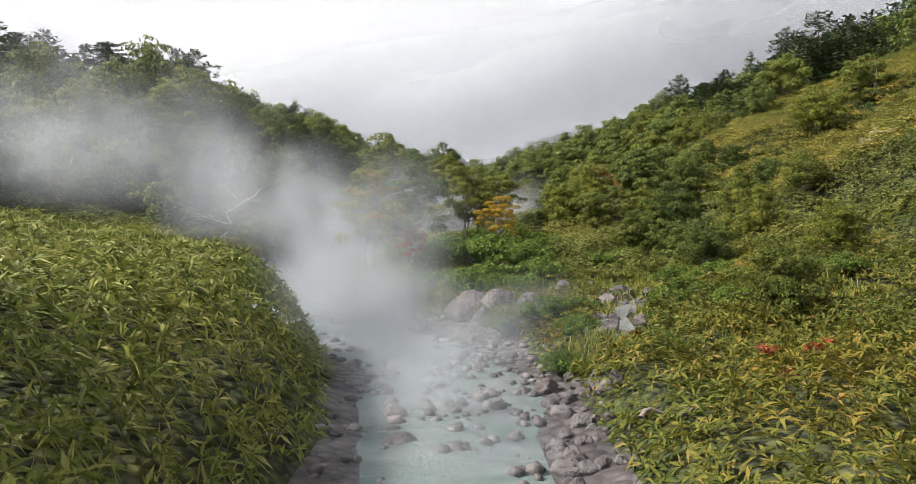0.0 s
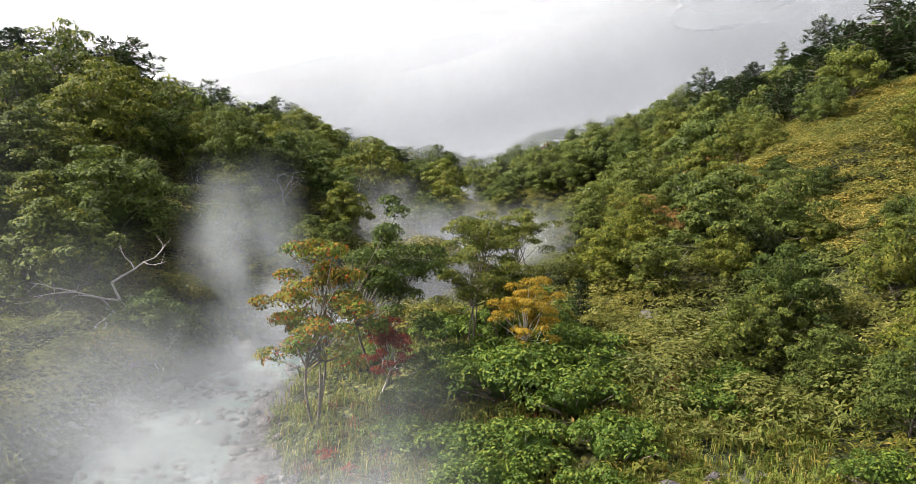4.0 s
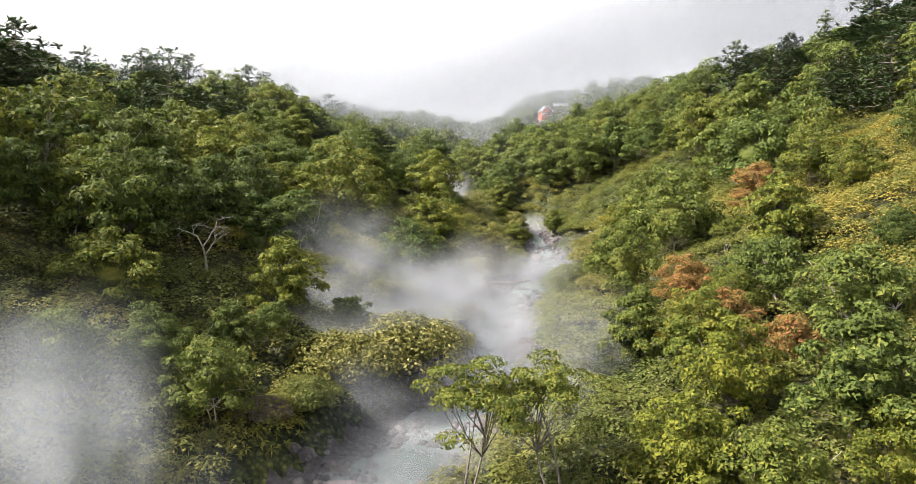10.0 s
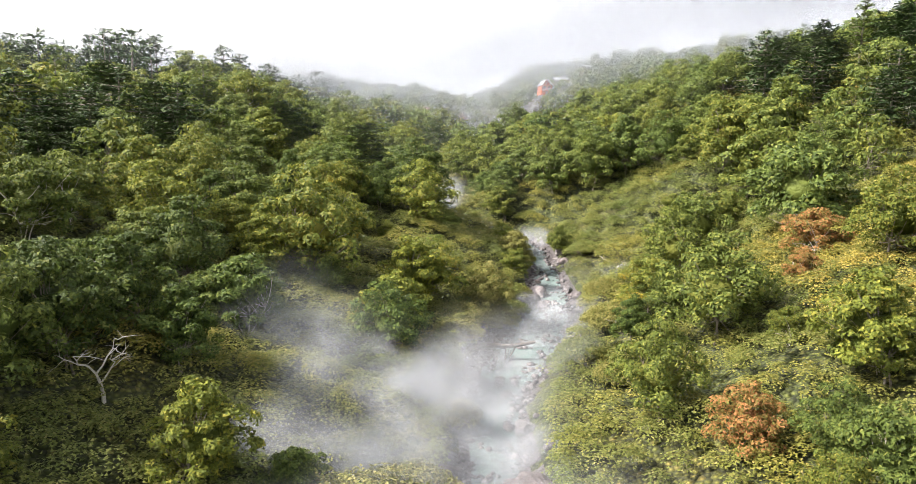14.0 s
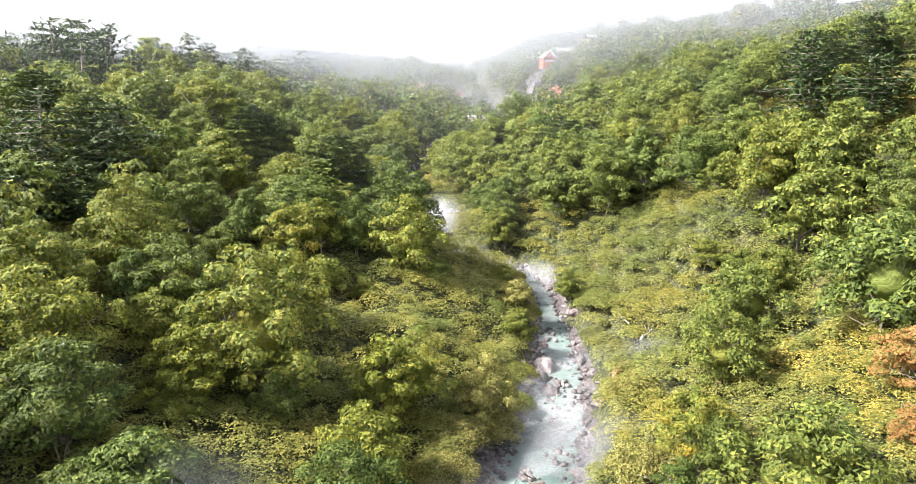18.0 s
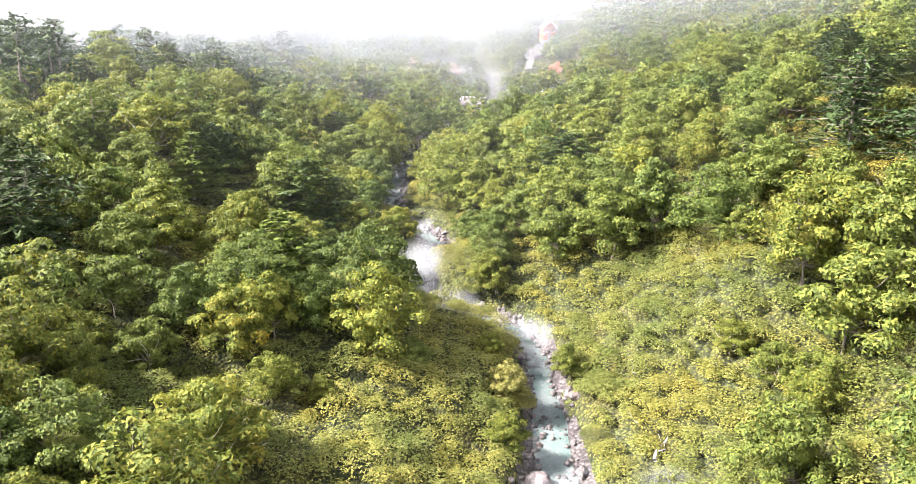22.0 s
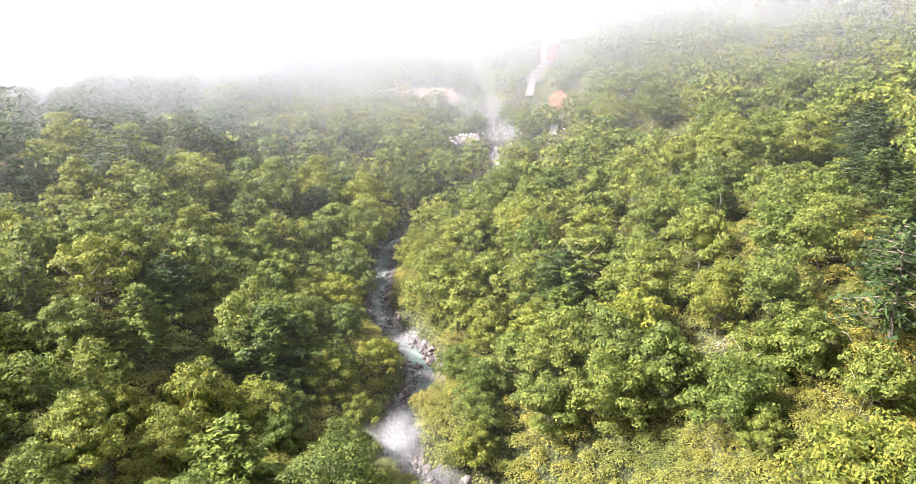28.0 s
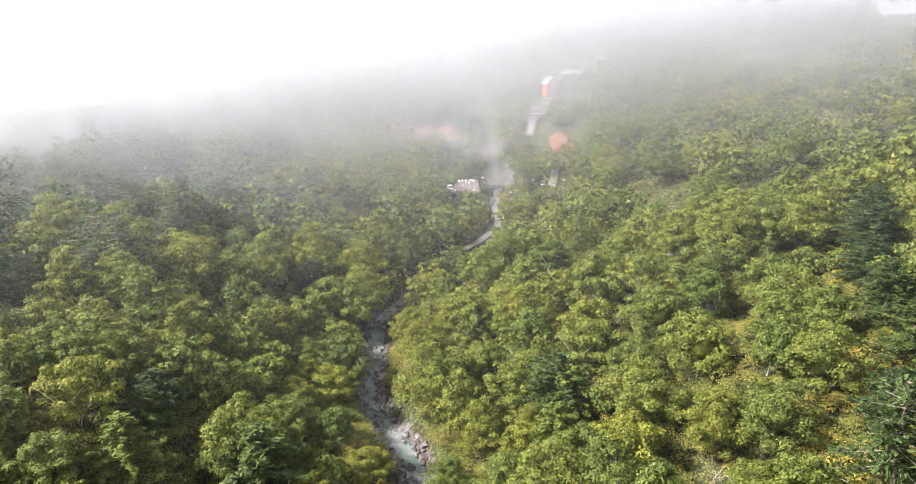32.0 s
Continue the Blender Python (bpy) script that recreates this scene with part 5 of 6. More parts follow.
for x, y, sc in ((-2.2, 63.2, 1.5), (-4.6, 60.8, 1.2), (-0.7, 66.0, 1.0), (-5.6, 57.2, 0.7), (1.2, 75.5, 0.7), (2.2, 90.6, 0.9), (1.6, 87.2, 0.85), (4.6, 93.6, 0.9), (6.6, 101.0, 0.8), (6.2, 97.5, 0.7), (8.6, 112.5, 0.7), (15.2, 112.6, 0.8), (13.6, 108, 0.5), (13.9, 116, 0.6),
                 (8.4, 120.6, 0.6), (10.2, 76.0, 0.7), (9.0, 80.5, 0.8), (11.5, 84.5, 0.9), (13.2, 93.6, 0.8), (-12.5, 46.5, 0.8), (-14.5, 43, 0.8), (-12, 38.5, 0.8), (4.6, 62.5, 0.6), (5.6, 58, 0.6), (-3.6, 148.5, 0.9), (6.4, 152.5, 0.9), (3.6, 139, 0.9), (2.2, 166, 0.9), (6.0, 131.8, 0.5)):
    plant("mound0", x, y, sc, group=BUSHES, leaf_mat=SASA_BANK if x < -10 else None if (x + y) % 2 < 1.2 or -6 < x < 0 and 58 < y < 68 else SASA)

BRUSH = leaf_material("dry_brush", [(0, (0.09, 0.075, 0.06)), (0.6, (0.19, 0.155, 0.125)), (1, (0.28, 0.24, 0.2))], glow=0.1)
plant("mound0", -6.8, 55.4, 0.5, group=BUSHES, leaf_mat=BRUSH, label="low heap of dry grey-brown brush on the slope")
plant("bush0", 15.9, 112.4, 0.8, group=BUSHES, leaf_mat=BRUSH, label="leafless grey twiggy shrub in the bamboo grass")


def dead_tree(x, y, height, seed, spread=1.0, label="bleached leafless dead tree with crooked branches", turn=0.0, material=None):
    root = new("dead_tree")
    part_of("trunk", mesh_from("trunk", *bare_tree(seed, height, spread), material or DEAD_WOOD, smooth=True), root)
    root.matrix_basis = Matrix.Translation(put(x, y)) @ Euler((0, 0, radians(turn))).to_matrix().to_4x4()
    tagged(root, label, "dead tree", "dead trees")


for x, y, h, seed in ((-12.0, 41.2, 6.4, 1), (-12.4, 66.2, 5.0, 2), (-15.6, 67.4, 7.0, 3), (18.6, 164, 4.0, 18), (46.5, 180, 4.5, 19), (41.2, 101.8, 5.5, 20), (14.7, 162.8, 6.0, 4), (24.6, 161.6, 5.6, 5), (41.8, 101, 5.5, 6), (39.5, 100, 4.6, 7), (17.4, 113.6, 2.4, 8), (-10.5, 58.5, 3.0, 9),
                      (22.3, 39.5, 3.2, 10), (-17, 102, 3.6, 11), (37, 127, 4.4, 12), (29.5, 133, 3.6, 13), (12.0, 83.0, 2.6, 14), (8.6, 56.0, 2.6, 15), (3.3, 93.0, 1.8, 16), (46.5, 128, 4.5, 17)):
    dead_tree(x, y, h, seed, turn=seed * 70)


def fallen_log(x, y, length, radius, turn, material, label, lift=0.5):
    rr = np.random.default_rng(int(length * 100))
    pts = [np.array([(k - 0.5) * length, 0.15 * math.sin(k * 5), 0.1 * math.sin(k * 7)]) for k in np.linspace(0, 1, 8)]
    pieces = [tube(pts, radius * np.linspace(1, 0.5, 8), 8)]
    for k in range(5):
        p = pts[2 + k]
        pieces.append(tube([p, p + rr.normal(size=3) * 0.09 * length, p + (rr.normal(size=3) * 0.12 + np.array([0, 0, 0.06])) * length], [radius * 0.4, radius * 0.25, radius * 0.1], 5))
    root = new("fallen_log")
    part_of("stem", mesh_from("stem", *join(pieces), material, smooth=True), root)
    root.matrix_basis = Matrix.Translation(put(x, y, lift)) @ Euler((0, radians(-4), radians(turn))).to_matrix().to_4x4()
    tagged(root, label, "log")


DARK_WOOD = plain_material("dark_wet_wood", [(0.3, (0.03, 0.025, 0.022)), (0.7, (0.12, 0.1, 0.085))], 5.0, 0.6, 0.6)
fallen_log(4.6, 86.6, 6.0, 0.26, 8, DARK_WOOD, "dark wet log fallen across the hot stream", 1.5)
fallen_log(17.0, 104.5, 4.0, 0.16, 60, DEAD_WOOD, "bleached fallen tree on the bamboo grass bank", 0.35)
fallen_log(3.3, 11.6, 1.2, 0.06, 20, BARK, "bleached driftwood caught on the stony bank", 0.2)
fallen_log(16.2, 108.5, 3.0, 0.1, 100, DEAD_WOOD, "bleached fallen tree on the bamboo grass bank", 0.3)


def grass_field(name, label, xs, ys, length, blades, rng, material):
    """Arching blades of long grass."""
    n = len(xs)
    k = n * blades
    c = np.repeat(np.stack([xs * S, ys * S, land(xs, ys)], 1), blades, 0) + np.concatenate([rng.normal(size=(k, 2)) * 0.16, np.zeros((k, 1))], 1)
    a = rng.random(k) * 6.283
    o = np.stack([np.cos(a), np.sin(a), np.zeros(k)], 1)
    side = np.stack([-np.sin(a), np.cos(a), np.zeros(k)], 1) * 0.014
    L = (length * rng.uniform(0.6, 1.3, k))[:, None]
    up = np.array([0, 0, 1.0])
    m = c + up * L * 0.7 + o * L * 0.22
    e = c + up * L * 0.75 + o * L * 0.65
    v = np.stack([c - side, c + side, m + side, m - side, e], 1).reshape(-1, 3)
    b = np.arange(k) * 5
    q = np.stack([b, b + 1, b + 2, b + 3], 1)
    t = np.stack([b + 3, b + 2, b + 4], 1)
    tagged(new(name, mesh_from(name, v, q, material, tris=t)), label, "grass", kind="stuff")


rng = np.random.default_rng(9)
x, y, d, s = field(rng, 3600, -4, 15, 15, 34, lambda x, y, d, s: (s > 0) & (off_rivulet(x, y) > 0.4) & (vnoise(x, y, 2.5) > 0.35), 0.5)
grass_field("long_grass", "long arching green grass along the rivulet", x, y, 0.52, 18, rng, GRASS)
x, y, d, s = field(rng, 2500, -12, 10, 27, 50, lambda x, y, d, s: (s > 0), 0.3)
grass_field("long_grass", "long green and russet grass on the islet", x, y, 0.55, 16, rng, GRASS)
RUSSET = leaf_material("russet_plants", [(0, (0.1, 0.03, 0.015)), (0.6, (0.24, 0.07, 0.03)), (1, (0.3, 0.16, 0.05))])
x, y, d, s = field(rng, 700, -12, 9, 10, 36, lambda x, y, d, s: (s > 0) & (off_rivulet(x, y) > 0.8) & (vnoise(x + 50, y, 3.0) > 0.5), 0.3)
grass_field("russet_plants", "rust-red low plants on the bare bank", x, y, 0.45, 16, rng, RUSSET)
for x, y in ((-3.4, 31.5), (5.6, 12.6), (6.8, 13.8), (7.6, 11.8), (6.2, 14.6), (-4.8, 31.0), (8.6, 13.0), (-2.6, 30.4)):
    c = put(x, y, 0.75 if y < 20 else 0.4)
    spots = np.array([c + Vector((rng.normal() * 0.16, rng.normal() * 0.16, rng.normal() * 0.08)) for _ in range(9)])
    fans("red_plant", "low autumn plant with crimson leaves", spots, np.array([[0, 0, 1.0]]) + rng.normal(size=(9, 3)) * 0.3, 7, 0.2, 0.05, rng, RED, "plant")

# ---- steam over the hot stream ----
STEAM_THICK = mist_material("thick_steam", 0.26, 0.2, 0.24, 0.74, colour=(0.34, 0.372, 0.4))
STEAM_THIN = mist_material("thin_steam", 0.32, 0.2, 0.22, 0.74, colour=(0.26, 0.278, 0.302))
STEAM_FAR = mist_material("far_steam", 0.36, 0.09, 0.25, 0.75, colour=(0.24, 0.25, 0.265))


def steam(label, spots, material, seed):
    """Drifting veils of vapour, each thin and soft-edged: (x, y, across, high, lift, veils)."""
    rr = random.Random(seed)
    vs, qs, uv = [], [], []
    for x, y, across, high, lift, veils in spots:
        g = put(x, y)
        for _ in range(veils):
            a = radians(rr.uniform(-38, 38))
            lean = rr.uniform(-0.25, 0.25)
            w, h = across * rr.uniform(0.7, 1.15), high * rr.uniform(0.75, 1.15)
            c = g + Vector((rr.gauss(0, 0.22) * across, rr.gauss(0, 0.3) * across, lift + h * 0.34))
            u = Vector((math.cos(a), math.sin(a), rr.uniform(-0.15, 0.15))) * w / 2
            v = Vector((lean * 0.6, lean, 1.0)) * h / 2
            o = len(vs)
            vs += [c - u - v, c + u - v, c + u + v, c - u + v]
            uv += [(0, 0), (1, 0), (1, 1), (0, 1)]
            qs.append((o, o + 1, o + 2, o + 3))
    tagged(new("steam", mesh_from("steam", [tuple(p) for p in vs], qs, material, uv=uv)), label, "steam", kind="stuff")


steam("thick white steam rolling off the hot stream",
      ((0, 10, 4, 2.5, -0.5, 5), (0, 12, 4, 3, -0.5, 7), (-0.4, 14.5, 5, 4.5, -0.5, 8), (-1.6, 18, 6.5, 5.5, -0.5, 9), (-3, 22, 9, 7, -0.5, 8), (-5, 26, 8, 6, -0.5, 5), (-1.5, 26, 8, 4.5, -0.3, 3), (-8.2, 33, 8, 4, -0.5, 4),
       (-3, 16.5, 6, 7, 1.5, 4), (-0.5, 16.5, 6, 5.5, 0, 3), (-10, 18, 8, 7, 4, 2), (-8.5, 20, 6, 7, 3.5, 4), (-6.8, 20.5, 5, 7, 2.5, 6), (-9.2, 42, 6, 7, -0.3, 4), (-9.6, 47.5, 6, 12, 1.5, 10), (-6.4, 44, 6, 9, 0, 11), (-4, 48, 7, 4, 0, 5), (-8.4, 36, 7, 4, -0.5, 13), (-7.6, 31, 7, 3, -0.5, 9), (-8, 41, 6, 4, -0.3, 8),
       (-9, 22, 9, 7, 4, 3), (-13, 25, 11, 8, 2.5, 2), (-5.5, 24, 9, 7, 3, 4), (-17, 29, 12, 8, 2, 3), (-21, 35, 13, 8, 2, 2), (-3.5, 20, 7, 5, 0.5, 4), (1.5, 20, 7, 4.5, 0.3, 3)), STEAM_THICK, 1)
steam("pale steam hanging over the middle reach",
      ((-8, 47, 6, 5, -0.5, 5), (-5, 52, 7, 3, -0.5, 8), (-1.5, 56, 6, 3.5, -0.5, 8), (1.5, 63, 6, 4, -0.5, 11), (2.7, 68, 7, 5, -0.5, 13), (3.4, 73, 7, 5, -0.5, 13), (3.8, 78, 7, 5, -0.5, 12),
       (5, 83, 5, 3.5, -0.5, 7), (7.5, 90, 7, 5, -0.5, 6), (8, 94, 8, 5, -0.5, 6), (0, 50, 7, 5, 0, 8), (3.5, 54, 7, 5, 0, 8), (-0.8, 75, 8, 5.5, 0, 13), (-1.8, 69, 8, 5, 0, 13), (-4, 73, 9, 5, 0.5, 7), (6.4, 57, 5, 6, 0, 4), (9.5, 88, 6, 6, 0, 6), (-2, 58, 9, 6, 0, 5), (3, 60, 9, 6, 0, 4), (-5, 64, 10, 7, 1, 4), (0, 70, 11, 8, 1, 3), (0, 64, 14, 9, 1, 4), (-6, 72, 13, 9, 1, 3), (3, 80, 12, 8, 1, 4)), STEAM_THIN, 2)
steam("wisps of steam along the upper stream",
      ((9.5, 99, 6, 3.5, -0.4, 5), (10.4, 105, 5, 3, -0.4, 4), (14.5, 101, 9, 3.5, 0.5, 7), (11, 112, 4, 3, -0.4, 4), (11, 119, 4, 3, -0.4, 5), (9.5, 126, 7, 4.5, -0.4, 9), (5, 130, 7, 5.5, -0.4, 10), (-1, 128, 10, 7, 1, 4), (1, 134, 6, 5, -0.4, 9),
       (0.8, 140, 5, 4, -0.4, 9), (2.5, 147, 5, 3.5, -0.4, 8), (0, 155, 6, 4, -0.4, 9), (-3, 162, 5, 4, -0.4, 9), (-4.4, 172, 6, 4.5, -0.4, 9), (-4, 184, 6, 4.5, -0.4, 7), (-9.5, 166, 9, 6, 1, 4)), STEAM_THIN, 3)
steam("billowing steam at the source by the bath house",
      ((17, 256, 16, 14, -0.5, 8), (10, 262, 14, 16, 0, 9), (22, 252, 12, 9, -0.5, 8), (0, 264, 18, 13, 0, 9), (14, 268, 16, 17, 0, 7), (20, 264, 13, 17, 0, 7)), STEAM_FAR, 4)

# ---- low cloud: one veil behind another up the valley ----
CLOUD = mist_material("cloud_veil", 1.0, 0.006, 0.15, 0.75, (58.0, 100.0, 0.0, 0.45), (0.97, 0.99, 1.0), 0.2)
# lower veils: weaker light deep in the cloud is put into a greyer colour
CLOUD_BASE = mist_material("cloud_base_veil", 1.0, 0.008, 0.1, 0.7, (26.0, 70.0, 0.046, 0.31), (0.45, 0.475, 0.505), 0.23, (66.0, 96.0))

HAZE = mist_material("thin_haze_veil", 1.0, 0.008, 0.1, 0.7, (32.0, 80.0, 0.01, 0.06), (0.45, 0.475, 0.505), 0.2)


def cloud(rows, material, label):
    vs, qs = [], []
    for y in rows:
        o = len(vs)
        vs += [(-900, y * S, -5), (900, y * S, -5), (900, y * S, 260), (-900, y * S, 260)]
        qs.append((o, o + 1, o + 2, o + 3))
    tagged(new("low_cloud", mesh_from("low_cloud", vs, qs, material)), label, "cloud", kind="stuff")


cloud((186, 207, 223, 238, 254, 272, 292, 315, 345, 385, 440), CLOUD, "low grey-white cloud closing the head of the valley")
cloud((192, 206, 220, 234, 247, 258, 269, 280, 291, 302, 313, 324, 335, 362, 410, 470), CLOUD_BASE, "base of the cloud lying on the far slopes, its shade painted as grey")
cloud((130, 146, 162, 178), HAZE, "thin haze drifting over the wooded slopes")


# ---- bath house, path, stairway and the house above ----
def part(name, bm, material, parent, label=""):
    me = bpy.data.meshes.new(name)
    bm.to_mesh(me)
    bm.free()
    me.materials.append(material)
    ob = new(name, me)
    ob.parent = parent
    return tagged(ob, label)


def slab(x, y, z, w, d, h, rx=0.0, rz=0.0, bevel=0.03, ry=0.0):
    """A bevelled block about its centre."""
    bm = bmesh.new()
    bmesh.ops.create_cube(bm, size=1)
    bmesh.ops.scale(bm, vec=(w, d, h), verts=bm.verts)
    if bevel:
        bmesh.ops.bevel(bm, geom=bm.edges[:], offset=min(bevel, min(w, d, h) * 0.3), segments=1, affect="EDGES")
    bmesh.ops.transform(bm, matrix=pose(x, y, z, rx, ry, rz), verts=bm.verts)
    return bm


CONCRETE = plain_material("pale_weathered_concrete", [(0.3, (0.2, 0.19, 0.185)), (0.7, (0.32, 0.31, 0.3))], 1.5, 0.85, 0.3, 12.0)
TIMBER = plain_material("grey_timber", [(0.3, (0.14, 0.11, 0.085)), (0.7, (0.3, 0.26, 0.22))], 2.5, 0.8, 0.4, 20.0)
ROOFING = plain_material("weathered_roof_sheet", [(0.3, (0.1, 0.085, 0.083)), (0.7, (0.17, 0.15, 0.147))], 1.5, 0.6, 0.3, 9.0)
WHITE = plain_material("white_painted_board", [(0.3, (0.68, 0.68, 0.67)), (0.7, (0.82, 0.82, 0.81))], 2.0, 0.6, 0.15)
VERMILION = plain_material("vermilion_painted_board", [(0.3, (0.36, 0.09, 0.04)), (0.7, (0.5, 0.15, 0.07))], 2.0, 0.65, 0.2)
GREY_ROOF = plain_material("grey_metal_roof", [(0.3, (0.16, 0.18, 0.18)), (0.7, (0.28, 0.3, 0.3))], 2.0, 0.5, 0.2)
DARK_PANE = plain_material("dark_window_pane", [(0.3, (0.02, 0.025, 0.03)), (0.7, (0.05, 0.055, 0.06))], 2.0, 0.1, 0.0)


def bath_house():
    root = new("bath_house")
    part("wall", slab(0, 2.6, 1.0, 8.6, 0.2, 3.2), TIMBER, root, "grey timber back wall")
    for x in (-4.2, 4.2):
        part("wall", slab(x, 0.0, 0.8, 0.2, 5.2, 2.6), TIMBER, root)
    front = part("wall", slab(0, -2.6, 0.3, 8.6, 0.2, 1.6), TIMBER, root)
    for x in (-3.0, -1.0, 1.0, 3.0):
        part("window", slab(x, -2.68, 0.65, 1.4, 0.1, 0.7), DARK_PANE, front)
    for x in (-4.2, -1.4, 1.4, 4.2):
        part("post", slab(x, -3.0, 0.3, 0.16, 0.16, 2.2), TIMBER, root)
    roof = part("roof", slab(0, -0.2, 2.2, 9.6, 7.0, 0.16, rx=22), ROOFING, root, "low mauve-brown sheet roof sloping to the stream")
    tilt = pose(0, -0.2, 2.2, 22)
    rr = random.Random(2)
    for row, count, v in ((0, 7, 2.7), (1, 2, 1.3), (2, 3, -2.2)):
        for k in range(count):
            u = -4.0 + 8.0 * (k + 0.5) / count + rr.uniform(-0.25, 0.25)
            p = tilt @ Vector((u, v + rr.uniform(-0.2, 0.2), 0.28))
            part("vent_hood", slab(p.x, p.y, p.z, 0.6 if row == 0 else 0.5, 0.5, 0.42 if row == 0 else 0.28, rx=22, rz=rr.uniform(-12, 12), bevel=0.12), WHITE, roof, "white hooded roof vent")
    for k in range(5):
        p = tilt @ Vector((-4.2 + rr.uniform(-0.2, 0.3), 1.8 - k * 0.75, 0.2))
        part("white_board", slab(p.x, p.y, p.z, 1.3, 0.28, 0.1, rx=22, rz=rr.uniform(-10, 10)), WHITE, roof, "white board lying on the roof")
    base = put(9.2, 243.6)
    root.matrix_basis = pose(base.x, base.y, base.z + 0.6, 0, 0, 6)
    tagged(root, "low timber bath house with brown roof and white vents", "bath house")


bath_house()


def gateway():
    root = new("timber_gateway")
    for x in (-1.7, 1.7):
        part("post", slab(x, 0, 1.5, 0.24, 0.24, 3.8), DARK_WOOD, root)
    part("beam", slab(0, 0, 3.3, 4.6, 0.26, 0.26), DARK_WOOD, root)
    part("tie_beam", slab(0, 0, 2.7, 3.8, 0.18, 0.18), DARK_WOOD, root)
    b = put(17.6, 250.5)
    root.matrix_basis = pose(b.x, b.y, b.z, 0, 0, 8)
    tagged(root, "dark timber gateway standing over the steaming stream", "gateway")


gateway()


def along(points, step):
    """Places and headings at even steps along a line of the plan."""
    out, carry = [], 0.0
    for a, b in zip(points[:-1], points[1:]):
        d = Vector(b) - Vector(a)
        n = d.length * S
        s = carry
        while s < n:
            out.append((*(Vector(a) + d * (s / n)), math.degrees(math.atan2(d.y, d.x)) - 90))
            s += step
        carry = s - n
    return out


def walkway(name, piece, points, step, width, depth, height, material, label, category, lift=0.35, rail=False):
    root = new(name)
    b = put(*points[0])
    root.matrix_basis = Matrix.Translation(b)
    spots = along(points, step)
    zs = land([p[0] for p in spots], [p[1] for p in spots])
    zs = np.convolve(np.pad(zs, 3, mode="edge"), np.ones(7) / 7, "valid")
    mesh = None
    for (x, y, turn), z in zip(spots, zs):
        if mesh is None:
            ob = part(piece, slab(0, 0, 0, width, depth, height), material, root)
            mesh = ob.data
        else:
            ob = new(piece, mesh)
            ob.parent = root
        ob.matrix_basis = pose(x * S - b.x, y * S - b.y, z + lift - b.z, 0, 0, turn)
    if rail:
        for k in range(0, len(spots), 6):
            x, y, turn = spots[k]
            o = Matrix.Rotation(radians(turn), 4, "Z") @ Vector((width / 2 - 0.1, 0, 0))
            part("rail_post", slab(x * S + o.x - b.x, y * S + o.y - b.y, zs[k] + lift + 0.5 - b.z, 0.09, 0.09, 1.0, bevel=0.01), TIMBER, root)
    tagged(root, label, category)


walkway("boardwalk", "plank", [(9.0, 211.5), (11.3, 217), (13.6, 222.5), (17.6, 228.5), (17.3, 234.5), (16.2, 240.5), (17.2, 247)], 0.62, 2.0, 0.56, 0.12, CONCRETE, "pale boardwalk winding along the hot stream", "boardwalk", 0.75)
walkway("stairway", "step", [(27.0, 229.5), (27.8, 233), (30.2, 244.6)], 0.5, 2.2, 0.5, 0.3, CONCRETE, "pale concrete stairway climbing the slope", "stairs", 0.9, True)
walkway("stairway", "step", [(30.6, 247), (30.4, 256), (30.2, 265.5)], 0.5, 2.0, 0.5, 0.3, CONCRETE, "pale concrete stairway climbing the slope", "stairs", 0.9, True)
walkway("stairway", "step", [(27.4, 275.5), (28.0, 279), (28.8, 282), (29.4, 285.4)], 0.5, 2.6, 0.5, 0.3, CONCRETE, "broad pale stairway curving up to the house", "stairs", 1.4)


def terraces():
    rr = random.Random(6)
    for k, (x, y, w, d, h) in enumerate(((29.8, 286.2, 6.5, 3.0, 2.2), (31.2, 288.6, 6.0, 3.0, 2.4), (32.8, 290.6, 5.0, 3.0, 2.2), (35.2, 292.4, 6.5, 2.6, 2.4))):
        root = new("terrace")
        part("retaining_wall", slab(0, -d / 2, 0.4, w, 0.35, h), CONCRETE, root)
        part("paving", slab(0, 0.2, h * 0.5 + 0.4, w, d, 0.18), CONCRETE, root)
        for j in range(4):
            part("stone", slab(rr.uniform(-w / 2, w / 2), -d / 2 - rr.uniform(0.3, 0.9), rr.uniform(-0.3, 0.5), rr.uniform(0.7, 1.5), 0.8, rr.uniform(0.6, 1.1), rz=rr.uniform(0, 90), bevel=0.15), PALE_ROCK, root)
        b = put(x, y)
        root.matrix_basis = pose(b.x, b.y, b.z + 0.6, 0, 0, rr.uniform(-6, 6))
        tagged(root, "pale stone terrace below the vermilion house", "terrace", "terraces below the house")


terraces()


def gable(width, base_z, top_z, y, depth):
    bm = bmesh.new()
    ring = []
    for yy in (y, y + depth):
        ring.append([bm.verts.new((-width / 2, yy, base_z)), bm.verts.new((width / 2, yy, base_z)), bm.verts.new((0, yy, top_z))])
    a, b = ring
    bm.faces.new(a)
    bm.faces.new(b[::-1])
    for i in range(3):
        j = (i + 1) % 3
        bm.faces.new((a[j], a[i], b[i], b[j]))
    return bm


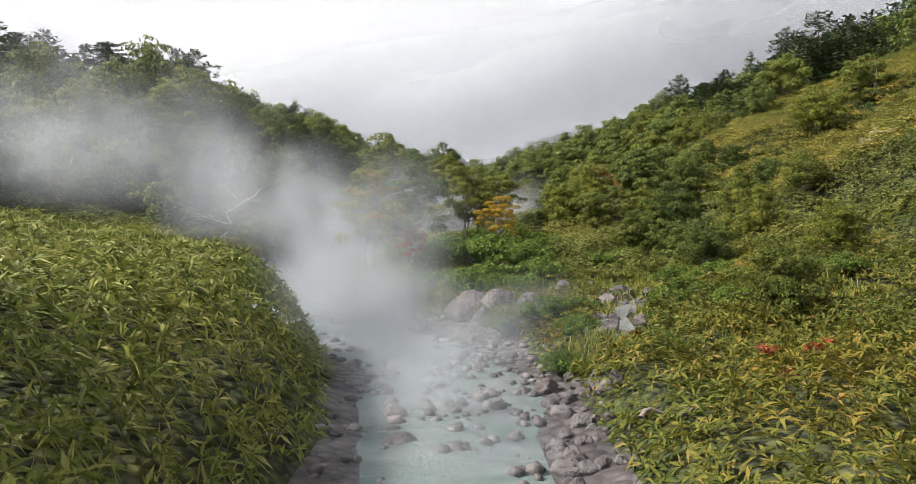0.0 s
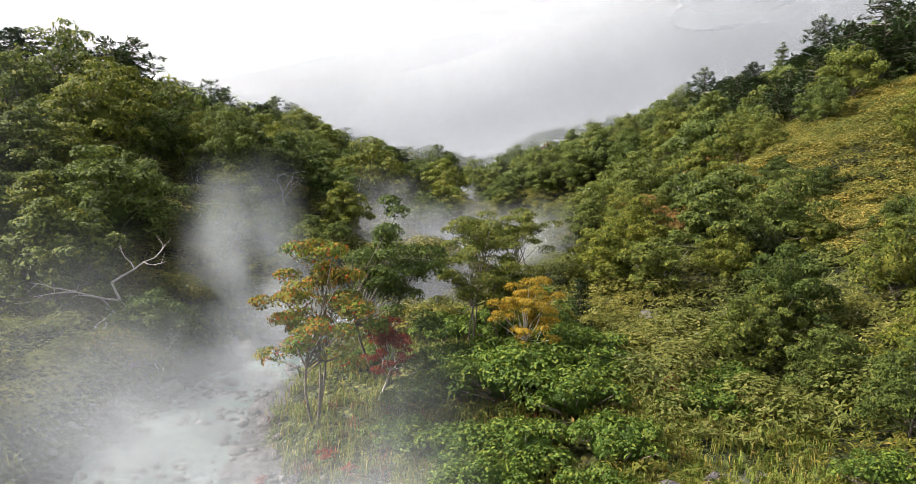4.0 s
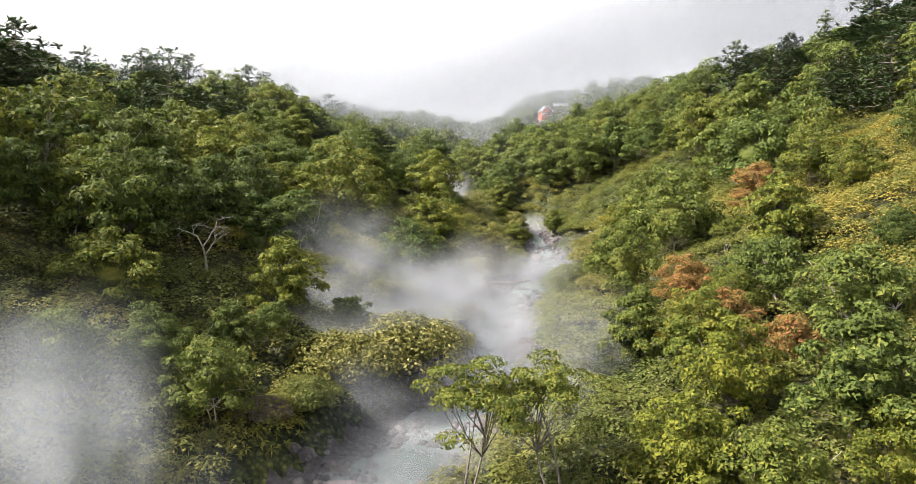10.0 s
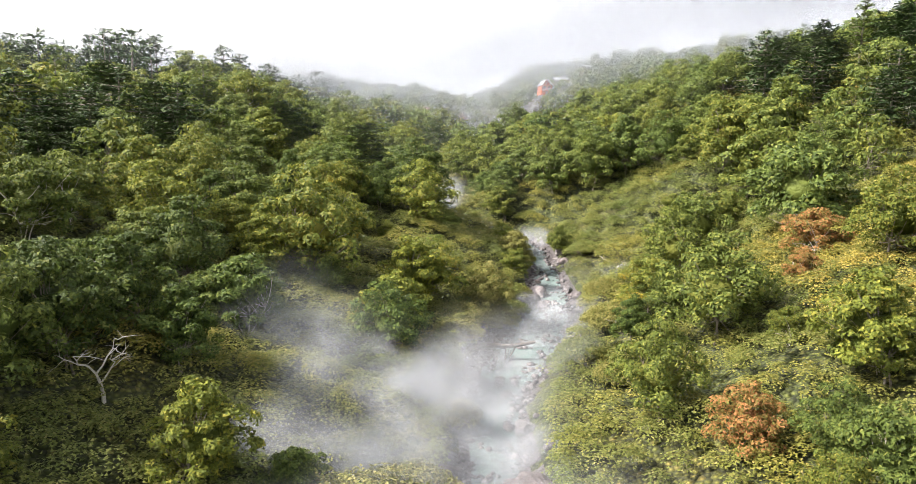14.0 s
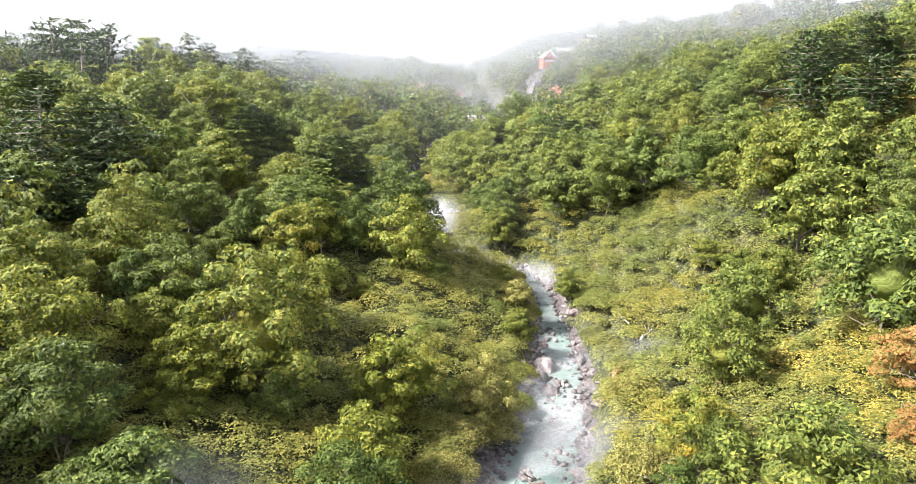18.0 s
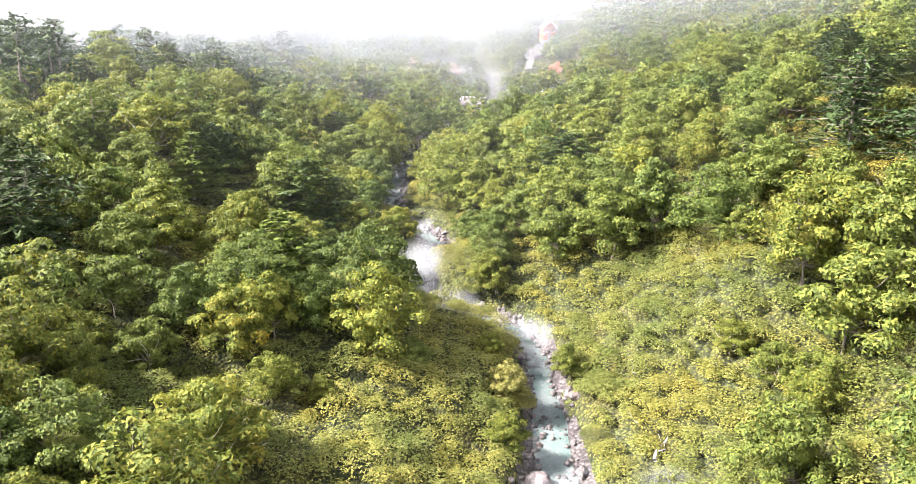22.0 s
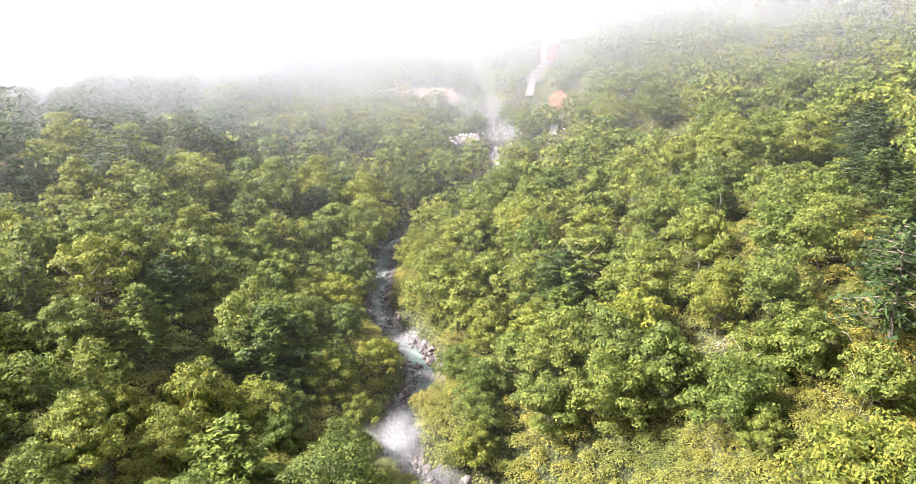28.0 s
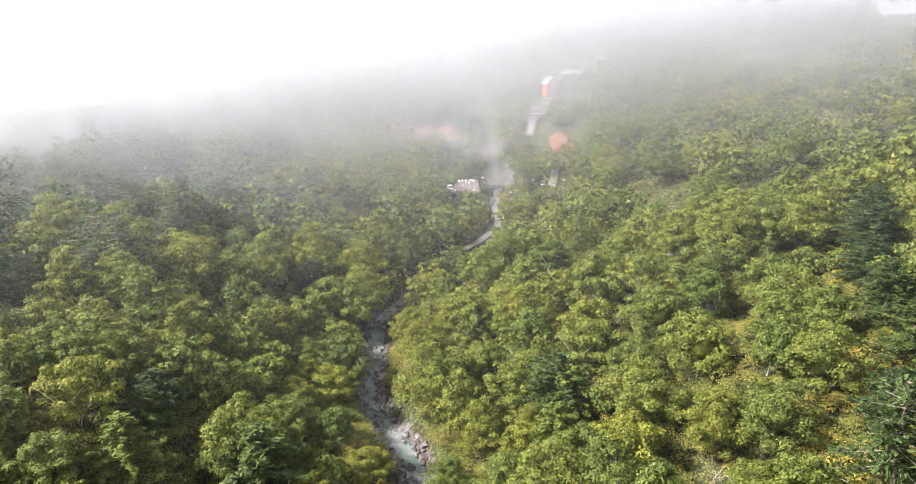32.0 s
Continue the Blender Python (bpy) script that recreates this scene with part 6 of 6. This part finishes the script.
def vermilion_house():
    root = new("gabled_house")
    part("wall", slab(0, 0, 1.8, 4.8, 0.25, 4.4), VERMILION, root)
    part("wall", slab(-2.3, 3.0, 1.8, 0.25, 6.0, 4.4), VERMILION, root)
    part("wall", slab(2.3, 3.0, 1.8, 0.25, 6.0, 4.4), VERMILION, root)
    part("gable", gable(4.6, 4.0, 6.7, -0.1, 0.2), VERMILION, root)
    for sx in (-1, 1):
        part("roof", slab(sx * 1.5, 2.8, 5.35, 4.0, 7.4, 0.16, ry=sx * 45), GREY_ROOF, root)
        part("bargeboard", slab(sx * 1.45, -0.95, 5.45, 4.1, 0.12, 0.34, ry=sx * 45), WHITE, root, "white painted bargeboard")
    part("balcony_rail", slab(0, -0.5, 2.9, 5.0, 0.14, 0.14), WHITE, root)
    part("balcony_rail", slab(0, -0.5, 2.3, 5.0, 0.14, 0.14), WHITE, root)
    for x in (-1.2, 1.2):
        w = part("window", slab(x, -0.16, 3.3, 1.2, 0.08, 1.0), DARK_PANE, root)
    part("door", slab(0, -0.16, 0.8, 1.2, 0.1, 2.0), TIMBER, root)
    b = put(35.9, 294.8)
    root.matrix_basis = pose(b.x, b.y, b.z + 1.3, 0, 0, 10)
    tagged(root, "vermilion gabled house with white bargeboards above the stairs", "house")


vermilion_house()


def plain_house(x, y, w, d, turn, label):
    root = new("house")
    part("wall", slab(0, 0, 0.9, w, d, 2.8), TIMBER, root)
    for sy in (-1, 1):
        part("roof", slab(0, sy * d * 0.28, 3.0, w + 0.8, d * 0.68, 0.16, rx=-sy * 28), GREY_ROOF, root)
    for k in range(3):
        part("window", slab(-w / 3 + k * w / 3, -d / 2 - 0.03, 1.3, 0.8, 0.08, 0.9), DARK_PANE, root)
    b = put(x, y)
    root.matrix_basis = pose(b.x, b.y, b.z + 0.6, 0, 0, turn)
    tagged(root, label, "house")


plain_house(42, 303, 7, 5, 4, "grey-roofed timber house half lost in the mist")
plain_house(50, 299, 4, 3.2, 20, "small grey timber house above the woods in the mist")


def clay_cliff(x, y, w, h, seed, turn, label):
    bm = bmesh.new()
    bmesh.ops.create_icosphere(bm, subdivisions=4, radius=1.0)
    for v in bm.verts:
        p = v.co.copy()
        p.y *= 0.35
        k = 1 + 0.3 * noise.noise(p * 1.5 + Vector((seed, 0, 0))) + 0.16 * noise.noise(p * 4 + Vector((0, seed, 0)))
        v.co = Vector((p.x * w / 2 * k, p.y * w * 0.5 * k, p.z * h / 2 * k))
    me = bpy.data.meshes.new("clay_cliff")
    bm.to_mesh(me)
    bm.free()
    me.materials.append(CLAY)
    ob = new("clay_cliff", me)
    b = put(x, y)
    ob.matrix_basis = pose(b.x, b.y, b.z + h * 0.16, -30, 0, turn)
    tagged(ob, label, "cliff", "bare clay cliffs")


clay_cliff(34.2, 265, 7.5, 8.5, 3, 10, "bare orange clay scar in the wooded slope")
clay_cliff(36.5, 256.5, 4.0, 5.0, 9, 30, "bare orange clay scar in the wooded slope")
clay_cliff(-6.5, 272, 11.0, 9.5, 5, -6, "crumbling orange clay cliff above the spring")
clay_cliff(5.0, 282, 10.0, 7.5, 7, 0, "crumbling orange clay cliff above the spring")
clay_cliff(-1.0, 281, 9.0, 5.0, 12, 0, "crumbling orange clay cliff above the spring")
clay_cliff(-10.2, 160.5, 4.0, 2.5, 14, -30, "reddish bare earth scar on the bank")
clay_cliff(14.2, 99.5, 3.4, 1.8, 16, 40, "rusty bare earth at a small steam vent")


def lamp_post(x, y):
    root = new("lamp_post")
    part("pole", slab(0, 0, 1.9, 0.12, 0.12, 4.2, bevel=0.02), TIMBER, root)
    part("lamp_head", slab(0.2, 0, 3.95, 0.7, 0.3, 0.22, bevel=0.06), WHITE, root)
    b = put(x, y)
    root.matrix_basis = pose(b.x, b.y, b.z, 0, 0, 0)
    tagged(root, "slim post with a pale lamp beside the path", "lamp post", "lamp posts along the path")


for x, y in ((25.6, 231.5), (13.8, 251), (6.0, 250), (29.6, 228.5), (-3.0, 256), (19.4, 238)):
    lamp_post(x, y)
